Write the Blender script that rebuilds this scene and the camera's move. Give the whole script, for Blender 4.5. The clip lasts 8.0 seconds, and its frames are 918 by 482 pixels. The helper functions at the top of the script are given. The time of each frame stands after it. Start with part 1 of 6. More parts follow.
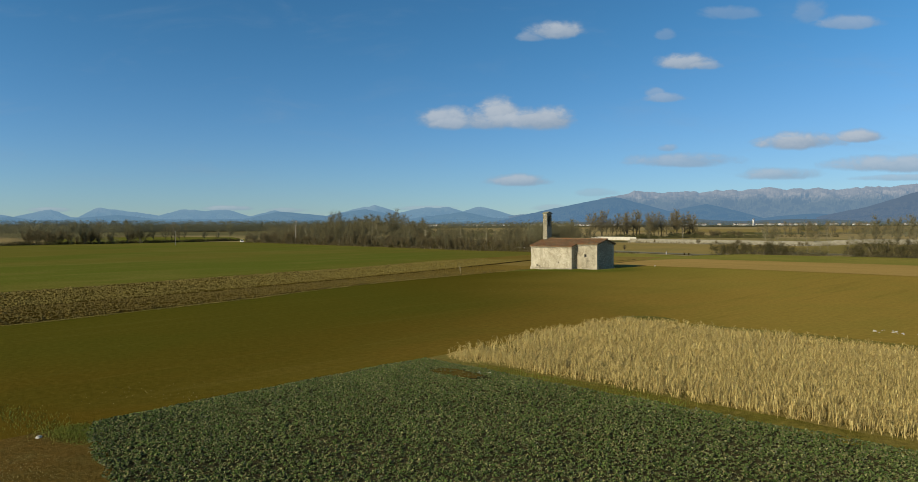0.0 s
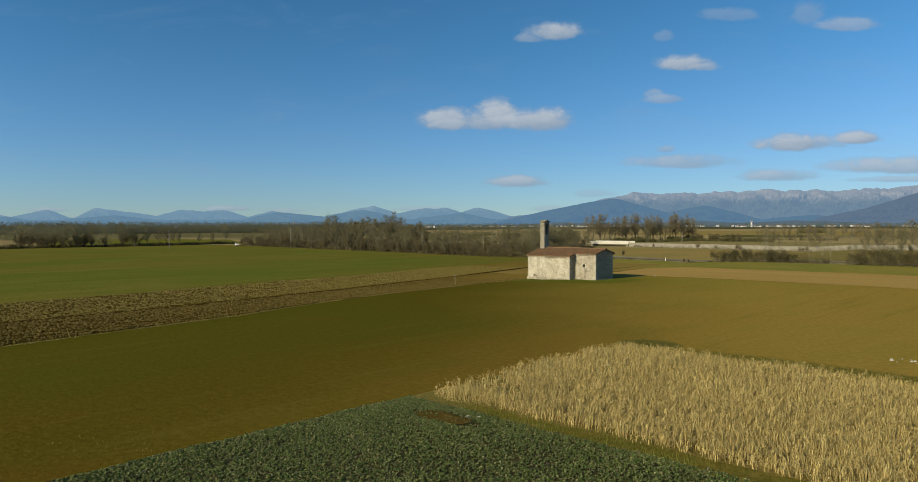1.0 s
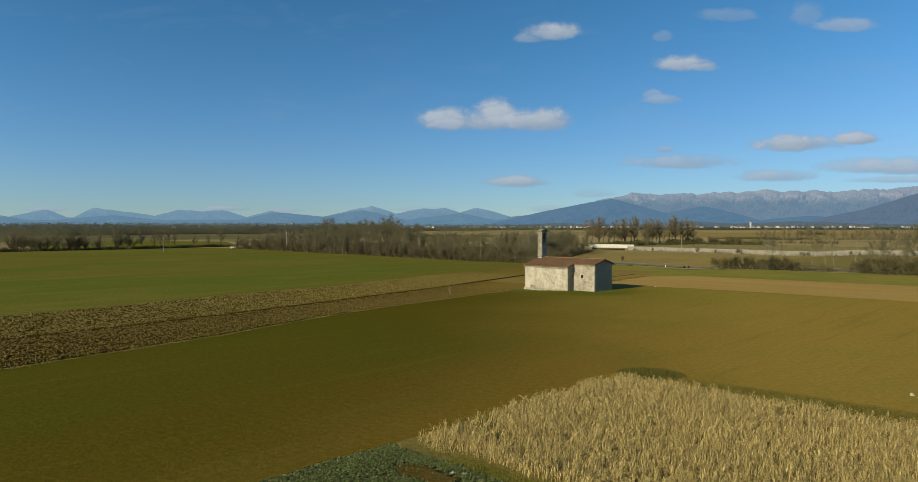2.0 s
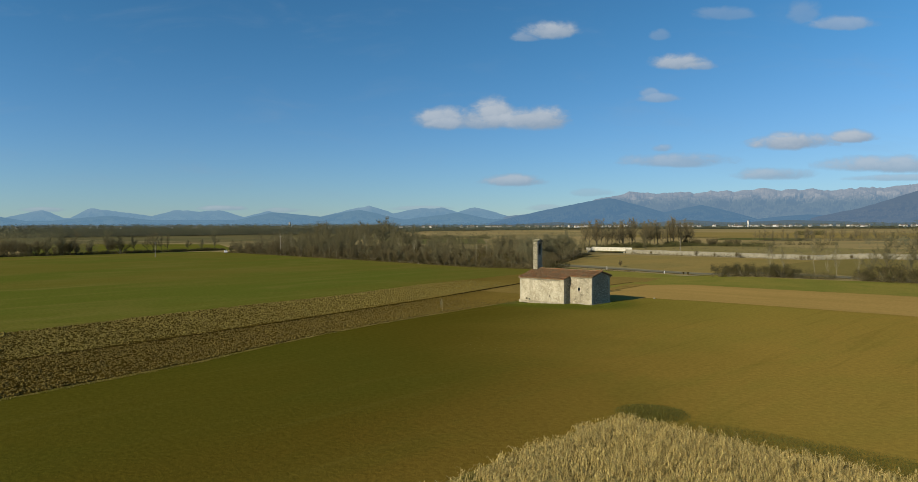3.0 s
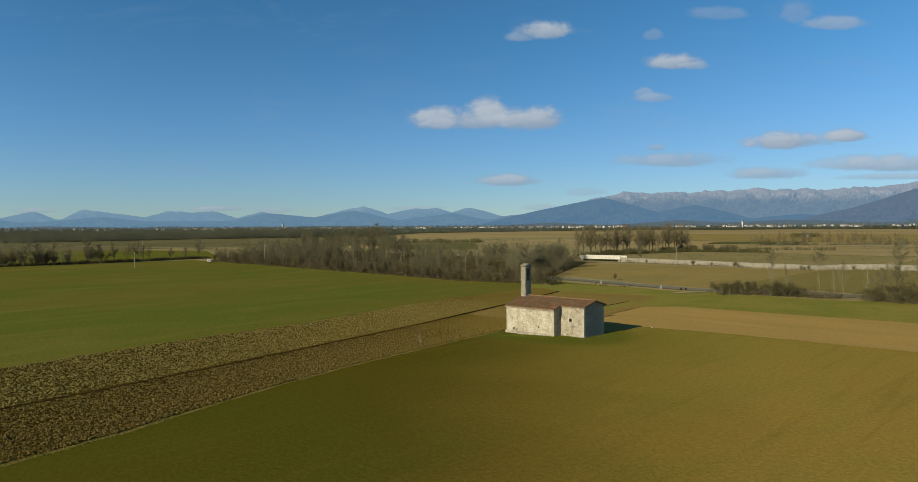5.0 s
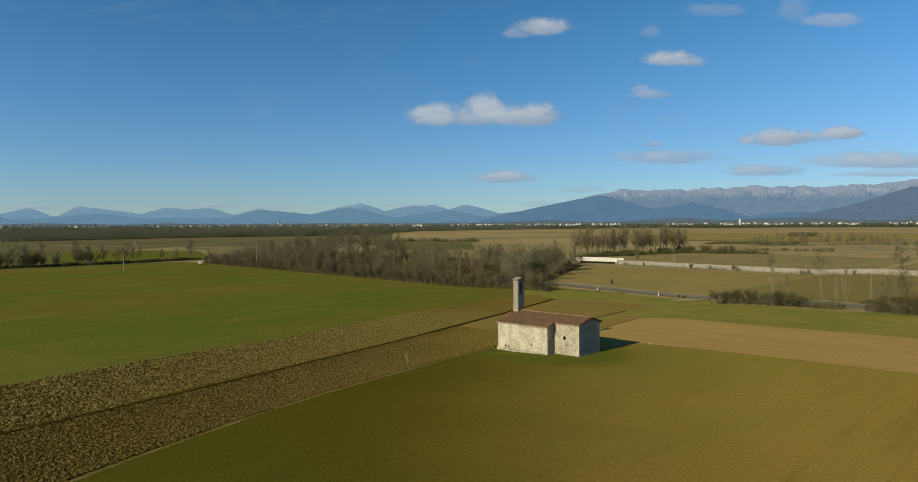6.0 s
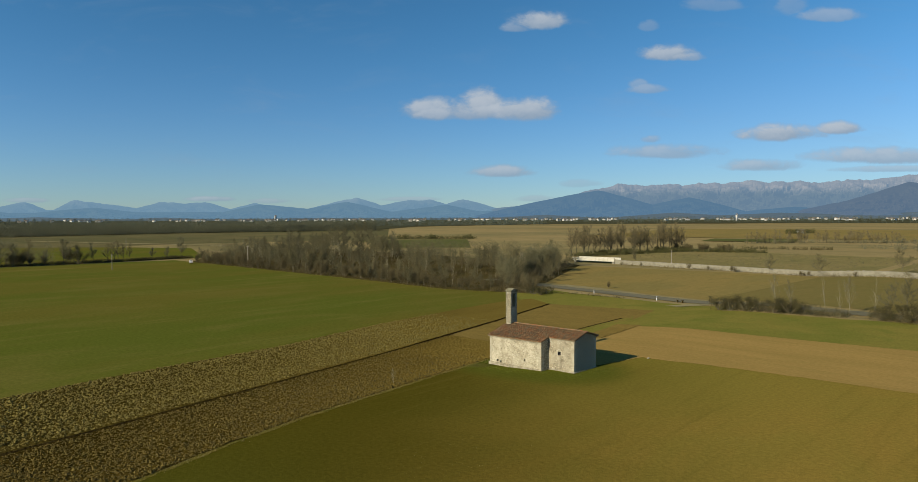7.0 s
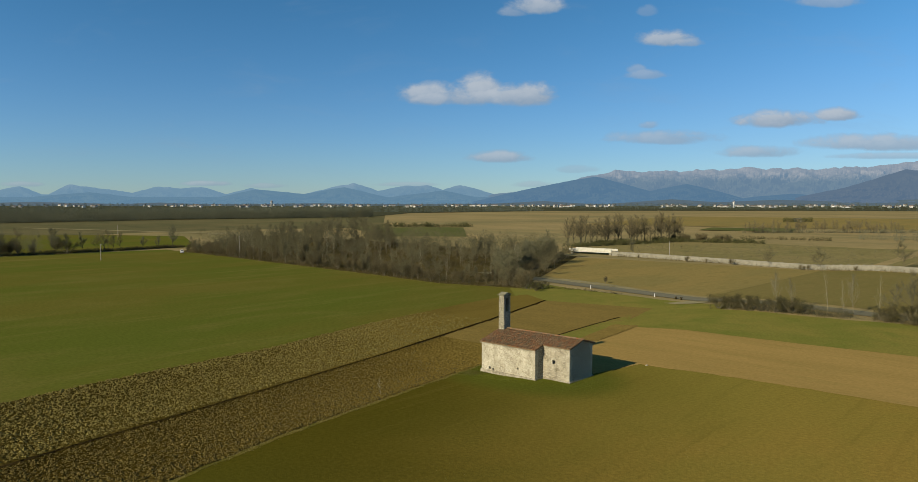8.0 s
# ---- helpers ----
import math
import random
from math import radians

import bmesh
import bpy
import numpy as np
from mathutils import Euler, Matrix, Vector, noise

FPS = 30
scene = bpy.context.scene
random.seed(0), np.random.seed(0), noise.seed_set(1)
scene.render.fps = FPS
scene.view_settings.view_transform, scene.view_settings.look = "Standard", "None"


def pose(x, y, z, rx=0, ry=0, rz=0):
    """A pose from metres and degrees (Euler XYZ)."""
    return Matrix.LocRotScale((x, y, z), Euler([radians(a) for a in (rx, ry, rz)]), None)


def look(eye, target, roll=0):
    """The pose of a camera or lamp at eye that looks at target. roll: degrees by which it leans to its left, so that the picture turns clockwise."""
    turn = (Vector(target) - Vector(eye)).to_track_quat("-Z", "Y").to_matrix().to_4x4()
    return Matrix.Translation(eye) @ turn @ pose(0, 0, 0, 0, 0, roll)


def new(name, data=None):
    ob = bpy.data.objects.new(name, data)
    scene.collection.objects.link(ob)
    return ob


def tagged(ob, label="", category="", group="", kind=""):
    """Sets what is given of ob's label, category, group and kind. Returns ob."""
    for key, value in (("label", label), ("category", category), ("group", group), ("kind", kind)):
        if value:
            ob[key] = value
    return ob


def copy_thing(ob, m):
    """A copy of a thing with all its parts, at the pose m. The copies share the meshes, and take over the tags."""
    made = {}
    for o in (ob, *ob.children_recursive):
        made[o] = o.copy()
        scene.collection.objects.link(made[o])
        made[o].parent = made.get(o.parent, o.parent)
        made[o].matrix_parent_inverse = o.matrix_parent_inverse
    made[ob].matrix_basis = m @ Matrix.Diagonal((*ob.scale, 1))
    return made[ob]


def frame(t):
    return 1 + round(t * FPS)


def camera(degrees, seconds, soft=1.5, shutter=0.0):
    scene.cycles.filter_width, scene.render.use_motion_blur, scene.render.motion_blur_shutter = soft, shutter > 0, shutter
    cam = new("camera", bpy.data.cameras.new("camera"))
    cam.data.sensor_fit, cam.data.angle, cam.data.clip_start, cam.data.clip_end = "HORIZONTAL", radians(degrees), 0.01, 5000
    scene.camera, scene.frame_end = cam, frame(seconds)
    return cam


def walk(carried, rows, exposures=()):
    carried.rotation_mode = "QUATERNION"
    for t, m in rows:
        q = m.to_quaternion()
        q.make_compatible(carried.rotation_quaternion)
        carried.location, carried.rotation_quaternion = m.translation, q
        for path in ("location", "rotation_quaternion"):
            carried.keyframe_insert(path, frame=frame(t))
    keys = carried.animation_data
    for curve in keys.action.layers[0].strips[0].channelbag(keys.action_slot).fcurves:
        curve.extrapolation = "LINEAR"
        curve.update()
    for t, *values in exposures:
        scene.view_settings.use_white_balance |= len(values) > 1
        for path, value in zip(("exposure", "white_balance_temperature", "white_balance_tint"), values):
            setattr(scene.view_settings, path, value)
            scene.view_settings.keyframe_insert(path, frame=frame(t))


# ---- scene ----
cam = camera(66.1, 8.0, soft=0.65)

PATH = [
    (0, (66.874, -103.318, 7.992), (65.485, -101.879, 7.943), -0.2),
    (0.5, (65.946, -101.904, 8.665), (64.559, -100.465, 8.617), -0.2),
    (1, (64.999, -100.571, 9.394), (63.614, -99.129, 9.347), -0.1),
    (1.5, (64.063, -99.17, 10.106), (62.679, -97.727, 10.06), -0.0),
    (3, (61.054, -94.285, 12.859), (59.676, -92.837, 12.81), -0.2),
    (3.5, (59.859, -92.31, 13.761), (58.483, -90.859, 13.712), -0.2),
    (4, (58.606, -90.211, 14.649), (57.233, -88.758, 14.601), -0.2),
    (4.5, (57.303, -88.125, 15.523), (55.933, -86.669, 15.476), -0.3),
    (6, (53.698, -81.782, 18.883), (52.336, -80.318, 18.824), -0.3),
    (6.5, (52.404, -79.683, 19.849), (51.045, -78.217, 19.786), -0.2),
    (7, (51.19, -77.658, 20.907), (49.835, -76.189, 20.832), -0.2),
    (7.5, (49.968, -75.692, 22.003), (48.616, -74.222, 21.907), -0.1),
    (8, (48.689, -73.743, 22.981), (47.342, -72.27, 22.865), -0.0),
]
walk(cam, [(t, look(eye, target, roll)) for t, eye, target, roll in PATH])

# ---------------------------------------------------------------- sky, sun
SUN_EL, SUN_AZ = radians(23.0), radians(182.5)      # azimuth clockwise from +y
FWD, RGT = Vector((-0.675, 0.738, 0)), Vector((0.738, 0.675, 0))   # main line of sight over the plain
HUB = Vector((57, -88, 0))
scene.view_settings.exposure = 0.0

sun_dir = Vector((math.sin(SUN_AZ) * math.cos(SUN_EL), math.cos(SUN_AZ) * math.cos(SUN_EL), math.sin(SUN_EL)))
sun = new("sun", bpy.data.lights.new("sun", "SUN"))
sun.data.energy, sun.data.angle, sun.data.color = 5.0, radians(0.5), (1.0, 0.88, 0.66)
sun.rotation_euler = sun_dir.to_track_quat("Z", "Y").to_euler()
sun.location = (0, 0, 300)


class Nodes:
    """Short hand for node trees."""

    def __init__(self, tree, fresh=True):
        self.t = tree
        if fresh:
            tree.nodes.clear()

    def add(self, kind):
        return self.t.nodes.new(kind)

    def put(self, socket, value):
        if isinstance(value, bpy.types.NodeSocket):
            self.t.links.new(value, socket)
        elif value is not None:
            socket.default_value = value

    def math(self, op, a, b=None, c=None, clamp=False):
        n = self.add("ShaderNodeMath")
        n.operation, n.use_clamp = op, clamp
        for i, v in enumerate((a, b, c)):
            self.put(n.inputs[i], v)
        return n.outputs[0]

    def mix(self, f, a, b, blend="MIX"):
        n = self.add("ShaderNodeMix")
        n.data_type, n.blend_type = "RGBA", blend
        self.put(n.inputs[0], f)
        self.put(n.inputs[6], a if isinstance(a, bpy.types.NodeSocket) else (*a, 1))
        self.put(n.inputs[7], b if isinstance(b, bpy.types.NodeSocket) else (*b, 1))
        return n.outputs[2]

    def noise(self, vec, scale, detail=4, rough=0.55, distort=0.0):
        n = self.add("ShaderNodeTexNoise")
        self.put(n.inputs["Vector"], vec)
        n.inputs["Scale"].default_value, n.inputs["Detail"].default_value = scale, detail
        n.inputs["Roughness"].default_value, n.inputs["Distortion"].default_value = rough, distort
        return n.outputs["Fac"]

    def ramp(self, f, lo, hi):
        n = self.add("ShaderNodeMapRange")
        n.interpolation_type = "SMOOTHSTEP"
        self.put(n.inputs["Value"], f)
        n.inputs["From Min"].default_value, n.inputs["From Max"].default_value = lo, hi
        return n.outputs["Result"]

    def scaled(self, vec, s, turn=0.0):
        n = self.add("ShaderNodeMapping")
        self.put(n.inputs["Vector"], vec)
        n.inputs["Scale"].default_value, n.inputs["Rotation"].default_value = s, (0, 0, turn)
        return n.outputs[0]


def build_sky():
    w = bpy.data.worlds.new("sky")
    scene.world = w
    w.use_nodes = True
    n = Nodes(w.node_tree)
    sky = n.add("ShaderNodeTexSky")
    sky.sky_type, sky.sun_disc = "NISHITA", False
    sky.sun_elevation, sky.sun_rotation = SUN_EL, SUN_AZ
    sky.altitude, sky.air_density, sky.dust_density, sky.ozone_density = 100, SKY_AIR, SKY_DUST, SKY_OZONE
    tc = n.add("ShaderNodeTexCoord").outputs["Generated"]
    sep = n.add("ShaderNodeSeparateXYZ")
    n.put(sep.inputs[0], tc)
    x, y, z = sep.outputs
    f = n.math("ADD", n.math("MULTIPLY", x, FWD.x), n.math("MULTIPLY", y, FWD.y))
    r = n.math("ADD", n.math("MULTIPLY", x, RGT.x), n.math("MULTIPLY", y, RGT.y))
    f = n.math("MAXIMUM", f, 0.05)
    u, v = n.math("DIVIDE", r, f), n.math("DIVIDE", z, f)      # plane of the distant cloud field
    comb = n.add("ShaderNodeCombineXYZ")
    n.put(comb.inputs[0], u), n.put(comb.inputs[1], v)
    uv = comb.outputs[0]
    big = n.noise(n.scaled(uv, (1, 1.7, 1)), 22, 5, 0.58, 0.3)
    fine = n.noise(n.scaled(uv, (1, 1.5, 1)), 75, 5, 0.6, 0.4)
    warp = n.math("ADD", n.math("MULTIPLY", n.math("SUBTRACT", big, 0.5), 2.6),
                  n.math("MULTIPLY", n.math("SUBTRACT", fine, 0.5), 0.55))
    dens, shade = None, None
    for cu, cv, su, sv, thick in CLOUDS:
        du = n.math("DIVIDE", n.math("SUBTRACT", u, cu), su)
        dv = n.math("DIVIDE", n.math("SUBTRACT", v, cv), sv)
        # flat base, domed top
        dv2 = n.math("MULTIPLY", dv, n.math("ADD", 1.0, n.math("MULTIPLY", n.math("LESS_THAN", dv, 0.0), 0.75)))
        d = n.math("SUBTRACT", 1.0, n.math("ADD", n.math("MULTIPLY", du, du), n.math("MULTIPLY", dv2, dv2)))
        m = n.math("MULTIPLY", n.ramp(n.math("ADD", d, warp), -0.50, 0.75), thick)
        lit = n.math("MULTIPLY", m, n.ramp(n.math("ADD", n.math("SUBTRACT", dv, n.math("MULTIPLY", du, 0.25)), n.math("MULTIPLY", warp, 0.6)), -0.7, 0.8))
        dens = m if dens is None else n.math("MAXIMUM", dens, m)
        shade = lit if shade is None else n.math("MAXIMUM", shade, lit)
    veil = n.math("MULTIPLY", n.ramp(n.noise(n.scaled(uv, (1, 3.5, 1)), 6, 6, 0.6, 0.5), 0.5, 0.85), 0.18)
    body = n.mix(shade, CLOUD_SHADE, CLOUD_LIT)
    gain = n.add("ShaderNodeVectorMath")
    gain.operation = "MULTIPLY"
    n.put(gain.inputs[0], sky.outputs[0]), n.put(gain.inputs[1], n.mix(n.ramp(z, 0.0, 0.30), SKY_LOW, SKY_HIGH))
    side = n.math("MULTIPLY", n.math("MINIMUM", n.math("MULTIPLY", u, u), 0.5), n.ramp(n.math("SUBTRACT", 1.0, z), 0.2, 0.6))
    wide = n.add("ShaderNodeVectorMath")
    wide.operation = "SCALE"
    n.put(wide.inputs[0], gain.outputs[0]), n.put(wide.inputs["Scale"], n.math("MULTIPLY", n.math("ADD", 0.95, n.math("MULTIPLY", side, 0.42)), n.math("SUBTRACT", 1.0, n.math("MULTIPLY", n.ramp(z, 0.36, 0.95), 0.5))))
    milk = n.math("MULTIPLY", n.math("MULTIPLY", n.ramp(u, 0.05, 0.7), n.ramp(n.math("SUBTRACT", 0.3, v), 0.0, 0.28)), 0.22)
    col = n.mix(n.math("ADD", veil, milk), wide.outputs[0], CLOUD_SHADE)
    col = n.mix(n.math("MULTIPLY", dens, 0.92), col, body)
    bg = n.add("ShaderNodeBackground")
    n.put(bg.inputs[0], col)
    bg.inputs[1].default_value = SKY_STRENGTH
    out = n.add("ShaderNodeOutputWorld")
    n.put(out.inputs[0], bg.outputs[0])


SKY_STRENGTH, SKY_AIR, SKY_DUST, SKY_OZONE = 0.1, 1.0, 0.0, 1.5
SKY_LOW, SKY_HIGH = (0.385, 0.595, 0.94), (0.272, 0.625, 0.865)
CLOUD_LIT, CLOUD_SHADE = (4.7, 5.2, 5.8), (2.6, 3.45, 4.5)
# tangent of bearing, tangent of height, half width, half height, thickness
CLOUDS = [
    (-0.038, 0.145, 0.048, 0.0200, 0.95), (0.030, 0.149, 0.036, 0.0280, 1.0), (0.085, 0.144, 0.054, 0.0205, 1.0), (0.010, 0.141, 0.090, 0.0130, 0.9), (-0.005, 0.145, 0.040, 0.0180, 0.95),
    (0.110, 0.268, 0.042, 0.0165, 0.95), (0.076, 0.261, 0.022, 0.010, 0.6),
    (0.292, 0.223, 0.042, 0.0140, 0.95), (0.318, 0.219, 0.022, 0.008, 0.7), (0.262, 0.174, 0.030, 0.0085, 0.6), (0.248, 0.181, 0.014, 0.0080, 0.5),
    (0.447, 0.111, 0.060, 0.0150, 1.0), (0.532, 0.118, 0.034, 0.0115, 1.0),
    (0.055, 0.059, 0.045, 0.0110, 0.85), (0.285, 0.086, 0.075, 0.0130, 0.72), (0.266, 0.104, 0.015, 0.007, 0.6),
    (0.425, 0.066, 0.060, 0.0105, 0.75), (0.59, 0.078, 0.100, 0.0150, 0.85), (0.352, 0.290, 0.045, 0.012, 0.35), (0.262, 0.262, 0.014, 0.010, 0.35),
    (0.512, 0.275, 0.045, 0.012, 0.6), (0.463, 0.290, 0.022, 0.022, 0.35), (0.165, 0.042, 0.030, 0.007, 0.35),
    (-0.355, 0.0225, 0.036, 0.0050, 0.7), (-0.617, 0.0215, 0.030, 0.0050, 0.6), (-0.275, 0.0195, 0.030, 0.0045, 0.5), (-0.075, 0.0215, 0.045, 0.0040, 0.5), (0.105, 0.021, 0.03, 0.006, 0.45), (0.60, 0.0610, 0.09, 0.0060, 0.6),
]
build_sky()


# ---------------------------------------------------------------- materials
def material(name):
    m = bpy.data.materials.new(name)
    m.use_nodes = True
    n = Nodes(m.node_tree)
    bsdf = n.add("ShaderNodeBsdfPrincipled")
    out = n.add("ShaderNodeOutputMaterial")
    n.put(out.inputs[0], bsdf.outputs[0])
    bsdf.inputs["Specular IOR Level"].default_value = 0.25
    return m, n, bsdf


def place(n):
    return n.add("ShaderNodeNewGeometry").outputs["Position"]


def relief(n, bsdf, height, distance, strength=1.0):
    b = n.add("ShaderNodeBump")
    b.inputs["Distance"].default_value, b.inputs["Strength"].default_value = distance, strength
    n.put(b.inputs["Height"], height)
    n.put(bsdf.inputs["Normal"], b.outputs[0])


def earth(name, a, b, c, large=0.03, small=1.3, stretch=(1, 1, 1), turn=0.0, bump=0.06, rough=0.95, tone=0.35, mid=0.17, streak=None):
    """Soil and turf: two colours in wide patches, a third in middling ones, fine grain and relief."""
    m, n, bsdf = material(name)
    p = place(n)
    q = n.scaled(p, stretch, turn)
    wide = n.ramp(n.noise(q, large, 5, 0.6, 0.4), 0.36, 0.64)
    part = n.ramp(n.noise(q, mid, 6, 0.65, 0.6), 0.46, 0.72)
    grain = n.noise(p, small, 6, 0.7)
    col = n.mix(wide, a, b)
    col = n.mix(n.math("MULTIPLY", part, 0.7), col, c)
    if streak:
        lines = n.ramp(n.noise(n.scaled(p, (0.16, 0.016, 1)), 1.0, 6, 0.66, 0.4), 0.53, 0.72)
        col = n.mix(n.math("MULTIPLY", lines, 0.5), col, streak)
    g = n.math("ADD", 1.0 - tone / 2, n.math("MULTIPLY", n.ramp(grain, 0.25, 0.75), tone))
    scale = n.add("ShaderNodeVectorMath")
    scale.operation = "SCALE"
    n.put(scale.inputs[0], col), n.put(scale.inputs["Scale"], g)
    n.put(bsdf.inputs["Base Color"], scale.outputs[0])
    bsdf.inputs["Roughness"].default_value = rough
    bsdf.inputs["Specular IOR Level"].default_value = 0.0
    relief(n, bsdf, grain, bump)
    return m


def graded_field(name, west, east, x0, x1, yard=None, streak=None):
    """One field whose colour runs from west tones to east tones, with a wavering boundary."""
    m, n, bsdf = material(name)
    p = place(n)
    sep = n.add("ShaderNodeSeparateXYZ")
    n.put(sep.inputs[0], p)
    wav = n.math("MULTIPLY", n.math("SUBTRACT", n.noise(p, 0.03, 5, 0.6, 0.4), 0.5), 26)
    f = n.ramp(n.math("ADD", n.math("ADD", sep.outputs[0], n.math("MULTIPLY", sep.outputs[1], 0.60)), wav), x0, x1)
    wide = n.ramp(n.math("ADD", n.math("SUBTRACT", sep.outputs[0], n.math("MULTIPLY", sep.outputs[1], 0.25)), n.math("MULTIPLY", wav, 1.8)), 2, 40)
    part_ = n.ramp(n.noise(n.scaled(p, (1.5, 0.7, 1), 0.15), 0.07, 6, 0.62, 0.6), 0.44, 0.66)
    rows = n.noise(n.scaled(p, (2.2, 0.12, 1), 0.12), 1.0, 3, 0.5)
    grain = n.noise(p, 2.4, 6, 0.7)
    a = n.mix(n.math("MULTIPLY", part_, 0.7), n.mix(wide, west[0], west[1]), west[2])
    b = n.mix(n.math("MULTIPLY", part_, 0.7), n.mix(wide, east[0], east[1]), east[2])
    g = n.math("ADD", 0.8, n.math("ADD", n.math("MULTIPLY", n.ramp(grain, 0.25, 0.75), 0.3), n.math("MULTIPLY", rows, 0.08)))
    cover = n.mix(f, a, b)
    if streak:
        # thin washed-out drill lines along the plough
        lines = n.ramp(n.noise(n.scaled(p, (0.55, 0.035, 1), -0.19), 1.0, 5, 0.62, 0.3), 0.53, 0.70)
        cover = n.mix(n.math("MULTIPLY", lines, 0.28), cover, streak)
    if streak:
        # greener in the south-western part
        south = n.math("MULTIPLY", n.ramp(n.math("SUBTRACT", n.math("MULTIPLY", wav, 0.6), sep.outputs[1]), 32, 56), n.ramp(n.math("ADD", n.math("SUBTRACT", 33, sep.outputs[0]), n.math("MULTIPLY", wav, 0.5)), 0, 16))
        cover = n.mix(n.math("MULTIPLY", south, 0.5), cover, (0.080, 0.090, 0.011))
    if yard:
        # greener turf round the chapel
        dx = n.math("DIVIDE", n.math("ADD", sep.outputs[0], 6.5), 13.0)
        dy = n.math("DIVIDE", n.math("SUBTRACT", sep.outputs[1], 1.5), 9.5)
        near = n.math("SUBTRACT", 1.0, n.math("ADD", n.math("MULTIPLY", dx, dx), n.math("MULTIPLY", dy, dy)))
        cover = n.mix(n.math("MULTIPLY", n.ramp(n.math("ADD", near, n.math("MULTIPLY", wav, 0.05)), -0.45, 0.55), 0.9), cover, yard)
    scale = n.add("ShaderNodeVectorMath")
    scale.operation = "SCALE"
    n.put(scale.inputs[0], cover), n.put(scale.inputs["Scale"], g)
    n.put(bsdf.inputs["Base Color"], scale.outputs[0])
    bsdf.inputs["Roughness"].default_value = 0.95
    bsdf.inputs["Specular IOR Level"].default_value = 0.0
    relief(n, bsdf, grain, 0.05)
    return m


def island(name, colours, rough=0.8, bump=0.0, small=6.0, objectwise=False, spec=0.2, through=0.0):
    """A colour for each loose piece of a mesh, or each object, out of a few, with fine grain."""
    m, n, bsdf = material(name)
    if objectwise:
        f = n.add("ShaderNodeObjectInfo").outputs["Random"]
    else:
        f = n.add("ShaderNodeNewGeometry").outputs["Random Per Island"]
    cr = n.add("ShaderNodeValToRGB")
    els = cr.color_ramp.elements
    for i, c in enumerate(colours):
        e = els[i] if i < 2 else els.new(1.0)
        e.position, e.color = i / (len(colours) - 1), (*c, 1)
    n.put(cr.inputs[0], f)
    p = place(n)
    grain = n.noise(p, small, 5, 0.65)
    wide = n.noise(p, 0.35, 4, 0.6)
    g = n.math("ADD", 0.55, n.math("ADD", n.math("MULTIPLY", grain, 0.5), n.math("MULTIPLY", wide, 0.4)))
    scale = n.add("ShaderNodeVectorMath")
    scale.operation = "SCALE"
    n.put(scale.inputs[0], cr.outputs[0]), n.put(scale.inputs["Scale"], g)
    n.put(bsdf.inputs["Base Color"], scale.outputs[0])
    bsdf.inputs["Roughness"].default_value = rough
    bsdf.inputs["Specular IOR Level"].default_value = spec
    if bump:
        relief(n, bsdf, grain, bump)
    return m


M_PLAIN = earth("far_farmland", (0.389, 0.294, 0.127), (0.265, 0.225, 0.099), (0.432, 0.324, 0.151), 0.0035, 0.2, (1, 2.6, 1), 0.72, 0.05, tone=0.2, mid=0.012)
M_MEADOWMIX = graded_field("sparse_winter_cereal", [(0.098, 0.082, 0.010), (0.116, 0.079, 0.010), (0.098, 0.080, 0.010)], [(0.262, 0.212, 0.038), (0.318, 0.218, 0.043), (0.270, 0.211, 0.039)], -25, 27, (0.105, 0.118, 0.016), (0.165, 0.130, 0.024))
M_WHEAT = earth("young_wheat", (0.119, 0.139, 0.020), (0.154, 0.139, 0.025), (0.174, 0.158, 0.034), 0.014, 1.6, (1.3, 0.6, 1), 0.25, 0.05, tone=0.35, mid=0.05, streak=(0.212, 0.186, 0.046))
M_TURF = earth("short_turf", (0.205, 0.203, 0.039), (0.265, 0.227, 0.050), (0.167, 0.190, 0.033), 0.05, 2.5, bump=0.06)
M_STRIP = earth("harrowed_soil", (0.424, 0.281, 0.085), (0.376, 0.254, 0.075), (0.334, 0.242, 0.069), 0.05, 2.0, (0.4, 3.0, 1), 0.05, 0.04, tone=0.25)
M_BACKSOIL = earth("fallow_field", (0.2818, 0.2242, 0.0754), (0.3277, 0.2419, 0.0783), (0.2472, 0.2006, 0.0638), 0.02, 0.9, (2.2, 0.7, 1), 0.2, 0.05, tone=0.2)
M_OLIVE = earth("olive_field", (0.232, 0.188, 0.062), (0.212, 0.178, 0.056), (0.258, 0.198, 0.066), 0.02, 0.9, (2, 0.7, 1), 0.2, 0.05, tone=0.2)
M_SCRUB = earth("rough_scrubland", (0.285, 0.232, 0.092), (0.232, 0.204, 0.076), (0.335, 0.266, 0.118), 0.03, 0.6, bump=0.2, tone=0.4)
M_WOODFAR = earth("far_woodland_cover", (0.070, 0.075, 0.042), (0.095, 0.095, 0.052), (0.120, 0.108, 0.058), 0.006, 0.2, bump=0.3, tone=0.4, mid=0.02)
M_WOODFLOOR = earth("leaf_litter", (0.085, 0.066, 0.024), (0.105, 0.082, 0.030), (0.070, 0.062, 0.020), 0.08, 1.2, bump=0.2, tone=0.5)
